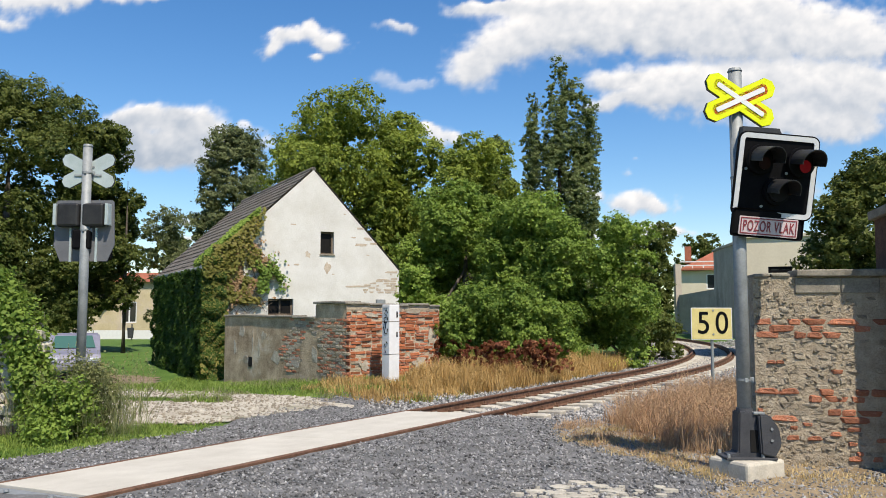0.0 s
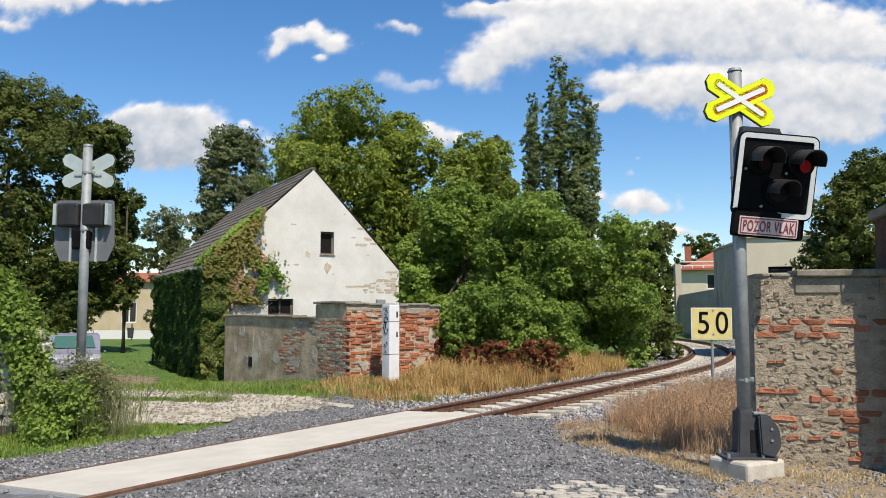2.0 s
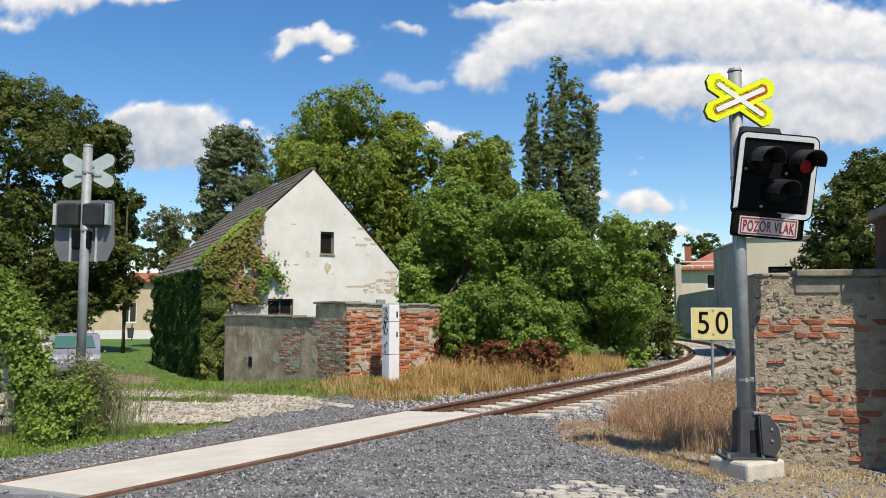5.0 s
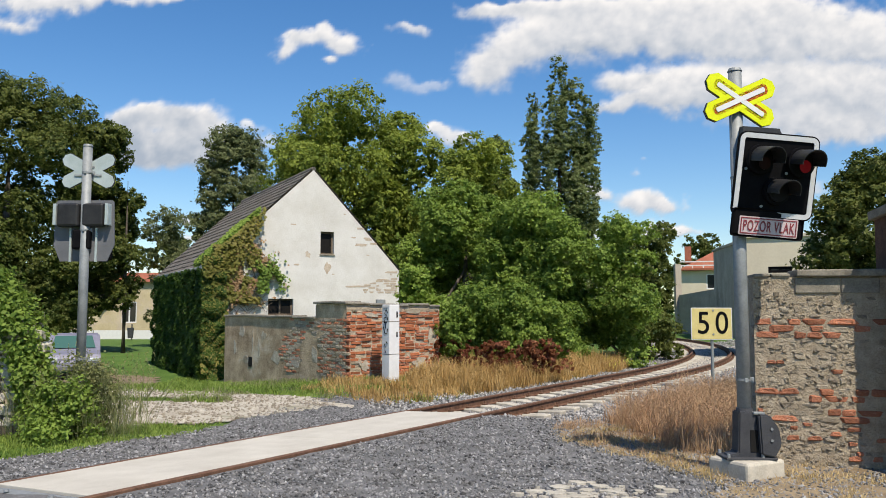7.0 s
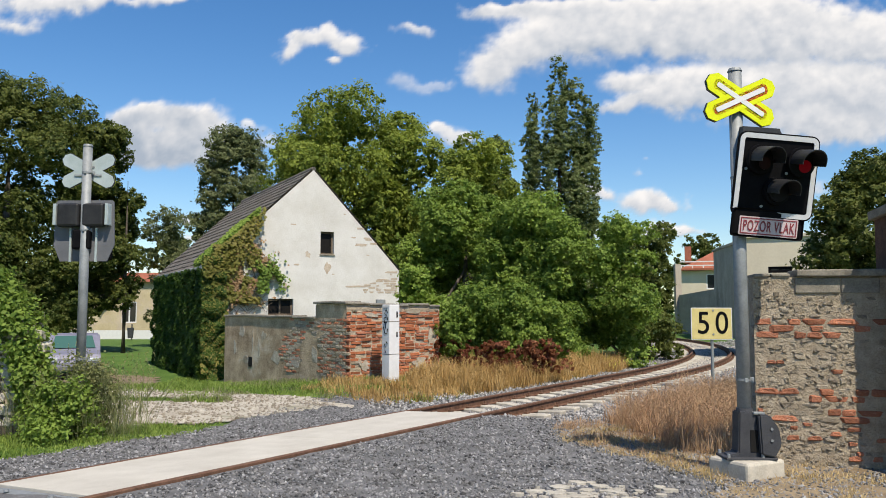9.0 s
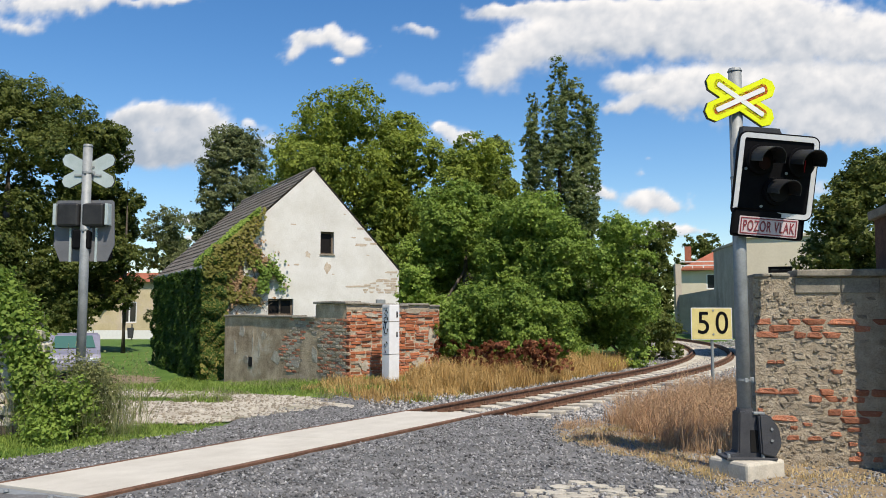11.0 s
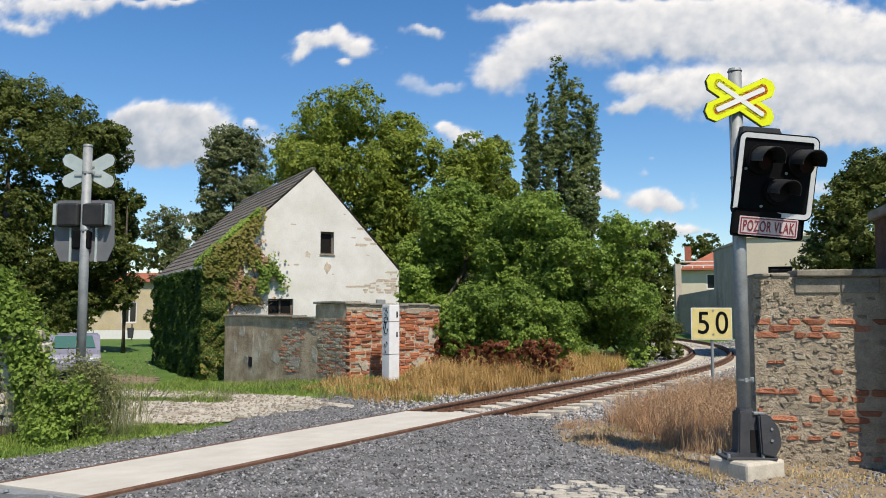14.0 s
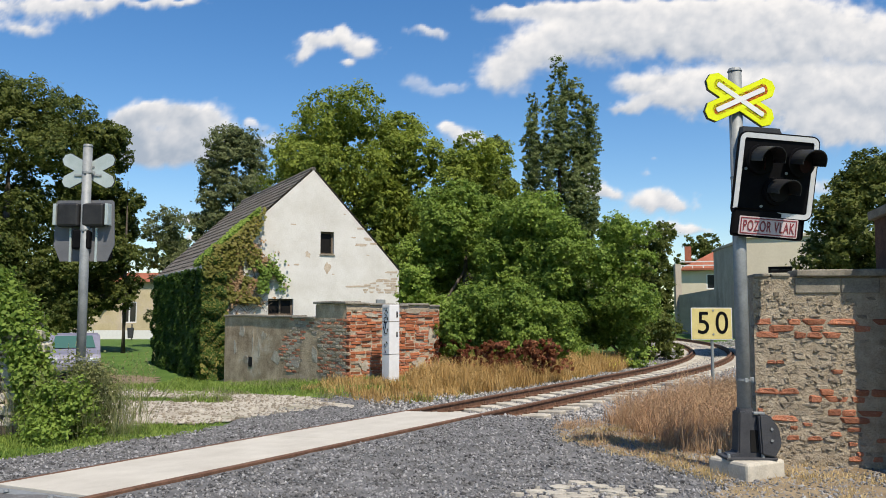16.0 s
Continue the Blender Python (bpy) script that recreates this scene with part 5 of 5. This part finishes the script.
blades("dry_stubble", lambda x, y: x > 1.45 + 0.4 * nz(x, y, 1.3, 2) + min(1.0, max(0, 10.4 - y) * 0.42) and offs(x, y) < -2.3 and y < 9.0 + (x < 3.2) * 2.5 and nz(x, y, 2.2, 5) > -0.08, 15000, 1.0, 5.2, 6.6, 11.5, 0.02, 0.12, 0.006, M["pale"], "flattened dry straw on bare soil", 43, 2.2)


def green_zone(x, y):
    o = offs(x, y)
    a = y > 15.9 + 0.5 * nz(x, y, 0.7) + 0.28 * (-2 - x) and -8.5 < x < -2.2 and (x - C.x) * -0.777 + (y - C.y) * -0.63 > 0.0
    b = x < -3.6 and 2.7 + 0.3 * nz(x, y, 1) < o < 5.6 and y < 12.2
    c = x < -4.0 and abs(y - 15.2 - 0.22 * (-3 - x)) < 0.4 + 0.3 * nz(x, y, 0.6)
    return a or b or c


blades("green_grass", green_zone, 52000, -10, -2, 8, 27, 0.03, 0.15, 0.010, M["blade"], "short green grass along the wall and verge", 44, 0.7)
blades("verge_grass", lambda x, y: x < -3.3 and 2.05 + 0.25 * nz(x, y, 1) < offs(x, y) < 4.6 and y < 12.3, 22000, -8, -3, 8, 12.4, 0.02, 0.09, 0.010, M["blade"], "short yellowish green verge beside the road", 48, 0.9)
blades("yellowing_grass", lambda x, y: green_zone(x, y) and nz(x, y, 0.8, 3) > 0.0 and y > 15 and x > -5, 2500, -9, -2, 15, 27, 0.06, 0.18, 0.012, M["leaf_weed"], "yellowing grass tufts before the wall", 45, 0.6)


# ---- vines, weeds and the ivy-grown wall ----
bush("hedge", 0.35, 21.5, masses(R, 16, 0, 0.5, 0.5, 1.3, 0.35, 0.2, 0.34, lambda v: 0.6 + 0.4 * v), 7000, 0.09, M["leaf_bush"], "green creeper hanging over the brick wall end", 58)
M["leaf_creeper"] = leaf_mat("bright_creeper_leaf", (0.15, 0.24, 0.03), (0.36, 0.47, 0.10))
bush("creeper", -0.75, 23.0, masses(R, 26, 0, 1.3, 0.7, 1.7, 0.4, 0.18, 0.34, lambda v: 1.1 - 0.8 * v), 6500, 0.10, M["leaf_creeper"], "bright green creeper climbing over the yard wall", 77, category="climbing plant", clump=0.5)
bush("red_vine", 1.55, 21.4, masses(R, 150, 0, 0.15, 1.85, 0.85, 0.25, 0.09, 0.18, lambda v: 1), 13000, 0.10, M["leaf_red"], "dark red vine leaves under the hedge", 51, category="climbing plant")
bush("weeds", -4.95, 11.2, masses(R, 34, 0, 0.05, 0.72, 0.95, 0.5, 0.10, 0.2, lambda v: 1 - 0.6 * v), 8000, 0.045, M["leaf_weed"], "tall straggling weeds round the pole", 52, category="weeds", clump=0.9)
bush("weeds", -4.98, 10.8, masses(R, 24, 0, 0.0, 0.42, 0.7, 0.4, 0.12, 0.24, lambda v: 1 - 0.5 * v), 9000, 0.055, M["leaf_bush"], "leafy green weeds at the foot of the wall", 53, category="weeds", clump=0.7)
blades("weed_stalks", lambda x, y: math.hypot((x + 4.85) / 0.95, (y - 11.1) / 0.6) < 1, 700, -6.2, -3.6, 10.3, 11.9, 0.35, 0.95, 0.008, M["leaf_weed"], "tall thin weed stalks round the pole", 56, 0.45, "weeds", 7, 0.05)
seed_heads("weed_flowers", lambda x, y: math.hypot((x + 4.85) / 0.95, (y - 11.1) / 0.6) < 1, 2600, -6.2, -3.6, 10.3, 11.9, 0.55, 1.05, 0.03, M["leaf_weed"], "grey-green flower heads on the weeds", 57)
ruin, _ = wall_run("wall_garden", Vector((-9.0, 11.3)), Vector((-5.62, 11.1)), 2.0, 1.6, 0.4, M["rubble"], "ivy-grown stone garden wall", -0.2)
LIGHT = [finish("stone", rough_block(k + 110, 0.2, 0.18), M["sleeper"]) for k in range(6)]
rng_s = random.Random(31)
zz = 0.05
while zz < 1.5:
    xx = 1.9
    while xx < 3.3:
        w_ = rng_s.uniform(0.2, 0.45)
        piece(LIGHT, ruin, xx + w_ / 2, zz + 0.08, w_, 0.16, 0.2, rng_s.uniform(0.02, 0.07), rng_s, "stone", 5)
        xx += w_
    zz += 0.165
bush("ivy_mound", -5.83, 11.12, [(-0.5, 0, 2.0, 0.42, 0.4, 0.45), (-0.2, 0, 1.7, 0.36, 0.4, 0.45), (0.12, 0, 1.35, 0.26, 0.35, 0.42), (0.3, 0, 0.95, 0.2, 0.3, 0.4), (0.36, 0, 0.55, 0.18, 0.3, 0.36), (0.42, -0.1, 0.2, 0.22, 0.3, 0.26), (-0.9, 0.1, 2.25, 0.45, 0.4, 0.35), (0.34, -0.1, 0.75, 0.16, 0.3, 0.36)], 20000, 0.072, M["leaf_bush"], "thick green ivy over the garden wall", 54, category="climbing plant", clump=0.4, shell=0.8)

M["petal"] = leaf_mat("yellow_petal", (0.6, 0.5, 0.05), (0.75, 0.68, 0.2), 0.3)
seed_heads("yellow_flowers", lambda x, y: 1.7 < offs(x, y) < 2.5, 420, 5.0, 8.0, 23.5, 28.5, 0.1, 0.3, 0.05, M["petal"], "small yellow flowers beside the ballast", 59)

# trees behind the rubble wall
tree("broadleaf_tree", 7.85, 14.5, 3.9, 0.12, masses(R, 44, 0.2, 2.0, 1.85, 2.3, 1.4, 0.28, 0.5, lambda v: max(0.3, 1.05 - 0.7 * v)), 60000, 0.075, M["leaf_dark"], "garden tree behind the rubble wall", 61, limbs=7)
tree("broadleaf_tree", 28.7, 88.0, 10.5, 0.2, masses(R, 18, 0, 3.5, 3.0, 6.2, 2.5, 1.0, 1.6, dome), 9000, 0.35, M["leaf_dark"], "rounded dark tree behind the red roof", 62)
for k, (tx, ty, th) in enumerate(((12.2, 62, 9.0), (25.0, 96, 9.5), (-30, 72, 11), (-36, 66, 12), (-13.5, 74, 9), (-19, 78, 10), (-26, 80, 10))):
    tree("broadleaf_tree", tx, ty, th, 0.2, masses(R, 20, 0, 0.6, 3.4, th - 1.0, 2.5, 0.9, 1.6, lambda v: dome(0.3 + 0.68 * v)), 11000, 0.34, M["leaf_dark"], "dark green tree in the distance", 63 + k, group="distant trees")


# ---- far buildings ----
def building(name, m, w, d, h, wall, roof_h, roof, label, windows=(), hip=False, frame_mat="white"):
    b = empty(name, m, label, "house")
    part("wall", wall_with_holes(lambda x: h, w, [q[:4] for q in windows], 0.3, [], -1.0, 0), wall, b)
    part("wall", box(0, d - 0.3, -1.0, w, d, h), wall, b)
    part("wall", box(0, 0.302, -1.0, 0.3, d - 0.302, h), wall, b)
    part("wall", box(w - 0.3, 0.302, -1.0, w, d - 0.302, h), wall, b)
    if roof_h:
        bm = bmesh.new()
        i = d * 0.4 if hip else 0.0
        p = [bm.verts.new(v) for v in ((-0.4, -0.4, h), (w + 0.4, -0.4, h), (w + 0.4, d + 0.4, h), (-0.4, d + 0.4, h), (i - 0.4 * (not hip), d / 2, h + roof_h), (w - i + 0.4 * (not hip), d / 2, h + roof_h))]
        for f in ((0, 1, 5, 4), (2, 3, 4, 5), (1, 2, 5), (3, 0, 4), (3, 2, 1, 0)):
            bm.faces.new([p[k] for k in f])
        part("roof", bm, roof, b)
    else:
        part("roof", box(-0.1, -0.1, h, w + 0.1, d + 0.1, h + 0.15, 0.02), roof, b)
    for q in windows:
        o = empty("window", pose(0, 0, 0), "", "")
        o.parent = b
        x0, z0, x1, z1 = q[:4]
        bm = bmesh.new()
        for r in ((x0, z0, x0 + 0.1, z1), (x1 - 0.1, z0, x1, z1), (x0 + 0.1, z0, x1 - 0.1, z0 + 0.1), (x0 + 0.1, z1 - 0.1, x1 - 0.1, z1), ((x0 + x1) / 2 - 0.06, z0 + 0.1, (x0 + x1) / 2 + 0.06, z1 - 0.1)):
            box(r[0], 0.05, r[1], r[2], 0.12, r[3], 0, bm)
        part("frame", bm, M[frame_mat], o)
        part("pane", box(x0 + 0.1, 0.09, z0 + 0.1, x1 - 0.1, 0.1, z1 - 0.1), M["glass"], o)
    return b


fh = building("apartment_house", pose(21.9, 75, 0.8, 0, 0, -15.5), 8, 9, 4.6, M["cream"], 2.3, M["redroof"], "cream house with red tiled roof and balcony", [(2.2, 2.9, 3.9, 4.3), (0.4, 0.2, 1.6, 1.6)], True)
part("balcony_rail", box(-0.1, -0.5, 5.0, 7, -0.42, 5.1), M["white"], fh)
part("balcony_rail", box(-0.1, -0.5, 5.35, 7, -0.42, 5.45), M["white"], fh)
part("balcony_slab", box(-0.1, -0.6, 4.62, 7, -0.41, 4.8), M["redroof"], fh)
for k in range(8):
    part("balcony_post", box(k * 0.95, -0.5, 4.8, k * 0.95 + 0.1, -0.42, 5.0), M["white"], fh)
part("chimney", box(0.4, 2.2, 5.4, 1.0, 2.9, 7.0, 0.02), M["redroof"], fh)
building("shed", pose(17.87, 50.0, 0, 0, 0, -7.1), 3.2, 6.1, 5.75, M["midgrey"], 0, M["midgrey"], "tall grey rendered shed beside the track")
building("garage", pose(11.6, 31.5, 0, 0, 0, -21), 8.5, 6, 4.45, M["cream"], 0, M["cream"], "plain cream rendered building with a flat roof", [(0.9, 3.1, 1.75, 3.34)], frame_mat="black")
wall_run("wall_trackside", Vector((18.05, 62.5)), Vector((18.75, 56.4)), 2.9, 3.2, 0.3, M["midgrey"], "grey rendered wall at the track bend", -0.3)
wall_run("wall_end_pier", Vector((17.85, 62.6)), Vector((18.3, 62.6)), 5.3, 5.3, 0.5, M["midgrey"], "tall narrow grey pier at the wall's end", -0.3)
building("old_house", pose(-33, 70, 0, 0, 0, 0), 24, 9, 4.2, M["ochre"], 1.0, M["redroof"], "long old house with flaking ochre render", [(5.5, 0.7, 6.8, 2.5), (1.5, 0.7, 2.8, 2.5), (9.5, 0.7, 10.8, 2.5), (13.5, 0.7, 14.8, 2.5)])
wall_run("wall_park", Vector((-36, 66)), Vector((-14, 66)), 0.15, 0.15, 0.3, M["white"], "low white wall at the edge of the lawn", -0.7)


def litter_bin():
    x, y = -24.2, 63.5
    b = empty("litter_bin", pose(x, y, gz(x, y)), "dark litter bin beside a tree trunk", "bin")
    part("body", tube([(0, 0, 0.15), (0, 0, 0.95)], [0.2, 0.26], 12), M["cast"], b)
    part("post", tube([(0.1, 0, 0), (0.1, 0, 1.25)], [0.05, 0.05], 8), M["cast"], b)


litter_bin()


def parked_car():
    x, y = -11.7, 26.0
    c = empty("car", pose(x, y, gz(x, y), 0, 0, 24), "silver-violet hatchback parked behind the weeds", "car")
    paint = mat("silver_violet_paint", (0.17, 0.17, 0.23), (0.22, 0.22, 0.28), 3, 0.55, 0.0, 40, metal=0.1)
    side = [(-0.02, 0.28), (-0.02, 0.62), (0.08, 0.80), (1.0, 0.92), (1.65, 1.38), (3.1, 1.42), (3.85, 0.95), (3.9, 0.3)]
    bm = prism([(a, b) for a, b in side], 1.62)
    bmesh.ops.transform(bm, matrix=Matrix.Rotation(math.pi / 2, 4, "Z") @ Matrix.Translation((0, -0.81, 0)), verts=bm.verts)
    bmesh.ops.bevel(bm, geom=list(bm.edges), offset=0.06, segments=2, affect="EDGES")
    part("body", bm, paint, c, smooth=False)
    scr = bmesh.new()
    q = [scr.verts.new(v) for v in ((-0.66, 1.03, 0.965), (0.66, 1.03, 0.965), (0.56, 1.56, 1.345), (-0.56, 1.56, 1.345))]
    scr.faces.new(q)
    bmesh.ops.translate(scr, verts=scr.verts, vec=(0, -0.035, 0.02))
    bmesh.ops.solidify(scr, geom=scr.faces[:], thickness=0.01)
    part("windscreen", scr, glass_mat("greenish_glass", (0.05, 0.12, 0.10)), c, "greenish windscreen")
    for u in (-0.6, 0.6):
        part("headlight", box(u - 0.16, -0.06, 0.58, u + 0.16, 0.04, 0.70, 0.03), M["alu"], c, "pale headlight")
    part("bumper", box(-0.8, -0.1, 0.3, 0.8, 0.05, 0.46, 0.04), M["greyplastic"], c)
    for u in (-0.74, 0.74):
        for v in (0.75, 3.15):
            w = part("wheel", tube([(u - 0.09, v, 0.3), (u + 0.09, v, 0.3)], [0.3, 0.3], 20), M["black"], c)
            part("rim", tube([(u - 0.1, v, 0.3), (u + 0.1, v, 0.3)], [0.18, 0.18], 14), M["alu"], w)


parked_car()


# ---- loose stones ----
def stones(name, inside, n, x0, x1, y0, y1, s0, s1, material, label, seed, lift=0.0, power=1.0):
    """Small angular stones, joined; they thin out with distance from the crossing's edge."""
    rng = np.random.default_rng(seed)
    pts = []
    while len(pts) < n:
        x, y = rng.uniform(x0, x1), y0 + (y1 - y0) * rng.uniform(0, 1) ** power
        if inside(x, y):
            pts.append((x, y, gz(x, y) + lift))
    p = np.array(pts)
    base = np.array([(1, 0, 0), (0, 1, 0), (-1, 0, 0), (0, -1, 0), (0, 0, 0.8), (0, 0, -0.8)], dtype=float)
    tri = np.array([(0, 1, 4), (1, 2, 4), (2, 3, 4), (3, 0, 4), (1, 0, 5), (2, 1, 5), (3, 2, 5), (0, 3, 5)])
    s = (s0 + (s1 - s0) * rng.uniform(0, 1, n) ** 2)[:, None, None]
    a = rng.uniform(0, 2 * math.pi, n)
    v = base[None] * s * rng.uniform(0.55, 1.2, (n, 6, 1)) + rng.normal(size=(n, 6, 3)) * s * 0.22
    ca, sa = np.cos(a)[:, None], np.sin(a)[:, None]
    v = np.stack([v[..., 0] * ca - v[..., 1] * sa, v[..., 0] * sa + v[..., 1] * ca, v[..., 2]], -1) + p[:, None]
    idx = (tri[None] + np.arange(n)[:, None, None] * 6).reshape(-1)
    me = bpy.data.meshes.new(name)
    me.vertices.add(n * 6)
    me.vertices.foreach_set("co", v.astype(np.float32).ravel())
    me.loops.add(len(idx))
    me.loops.foreach_set("vertex_index", idx.astype(np.int32))
    me.polygons.add(n * 8)
    me.polygons.foreach_set("loop_start", np.arange(n * 8, dtype=np.int32) * 3)
    me.update(calc_edges=True)
    me.materials.append(material)
    return tagged(new(name, me), label, "stones", kind="stuff")


def on_road(x, y):
    o = offs(x, y)
    return abs(x) < 0.58 * y + 0.5 and (o < -0.86 or o > 0.86) and in_gravel(x, y) and not straw_zone(x, y)


stones("loose_gravel", on_road, 42000, -8, 5, 5.2, 17, 0.010, 0.028, M["stone_bit"], "loose grey crushed stone on the road", 71, 0.004, 1.35)


def by_track(x, y):
    o, s = offs(x, y), along(x, y)
    r = 2.9 + 0.4 * nz(x, y, 1.5, 6)
    return s > 11.6 and -r - 0.6 < o < r and not 0.68 < abs(o) < 0.83


stones("ballast", by_track, 30000, -1.5, 18, 11, 48, 0.025, 0.055, M["ballast"], "coarse pale grey track ballast", 72, 0.03, 2.0)


def paving():
    """Thin broken slabs pressed into the ground, each with its own outline."""
    rng = random.Random(74)
    pave = empty("broken_paving", pose(1.3, 7.3, 0), "pale broken paving slabs pressed into the gravel", "paving", kind="structure")
    placed = []
    while len(placed) < 46:
        x, y, r = rng.gauss(0, 0.28), rng.gauss(0, 0.17), rng.uniform(0.02, 0.075)
        x += y * 0.3
        if any(math.hypot(x - a, y - b) < (r + c) * 0.85 for a, b, c in placed):
            continue
        placed.append((x, y, r))
        n = rng.randint(5, 7)
        a0 = rng.uniform(0, 6)
        pts = [(r * rng.uniform(0.6, 1.2) * 1.4 * math.cos(a0 + 6.2832 * k / n), r * rng.uniform(0.75, 1.15) * math.sin(a0 + 6.2832 * k / n)) for k in range(n)]
        bm = prism(pts, 0.05)
        bmesh.ops.rotate(bm, verts=bm.verts, cent=(0, 0, 0), matrix=Matrix.Rotation(-math.pi / 2, 3, "X"))
        zs = [v.co.z for v in bm.verts]
        bmesh.ops.translate(bm, verts=bm.verts, vec=(0, 0, 0.022 - max(zs)))
        bmesh.ops.recalc_face_normals(bm, faces=bm.faces)
        part("slab", bm, M["sleeper"], pave, "", pose(x, y, 0, rng.uniform(-4, 4), rng.uniform(-4, 4), 0))


paving()
stones("flat_stones", lambda x, y: in_path(x, y) and nz(x, y, 0.9, 4) > -0.1, 700, -11, -2, 12, 20, 0.04, 0.11, M["sleeper"], "pale flat stones trodden into the path", 75, -0.03)
stones("pebbles", in_path, 9000, -13, -2, 12, 24, 0.012, 0.045, M["rubble"], "pale pebbles on the dirt path", 73, 0.012)

def motions():
    for ob, drift in CLOUDS:
        rows = [(t, Matrix.Translation((drift[0] * (t - 14.5) / 16, 0, drift[1] * (t - 14.5) / 16))) for t in (0.0, 8.0, 16.0)]
        walk(ob, rows)
    # the two red lamps flash in turn: each lens turns its lit face forward and back
    for ob, key in LENSES:
        base = ob.matrix_basis.copy()
        rows, period = [], 1.017
        k = -1
        turn = lambda a: base @ Matrix.Rotation(radians(a), 4, "Z")
        rows.append((0.0, turn(180 if key == 1 else 0)))
        while k < 17:
            on = k * period + (-0.22 if key == 1 else 0.29)
            off = on + 0.36
            for t0, a0, a1 in ((on, 0, 180), (off, 180, 360)):
                for dt, f in ((0.0, 0.0), (0.034, 0.33), (0.067, 0.67), (0.1, 1.0)):
                    if 0.02 < t0 + dt < 15.95:
                        rows.append((t0 + dt, turn(a0 + (a1 - a0) * f)))
            k += 1
        rows.append((16.0, rows[-1][1]))
        walk(ob, rows)


motions()
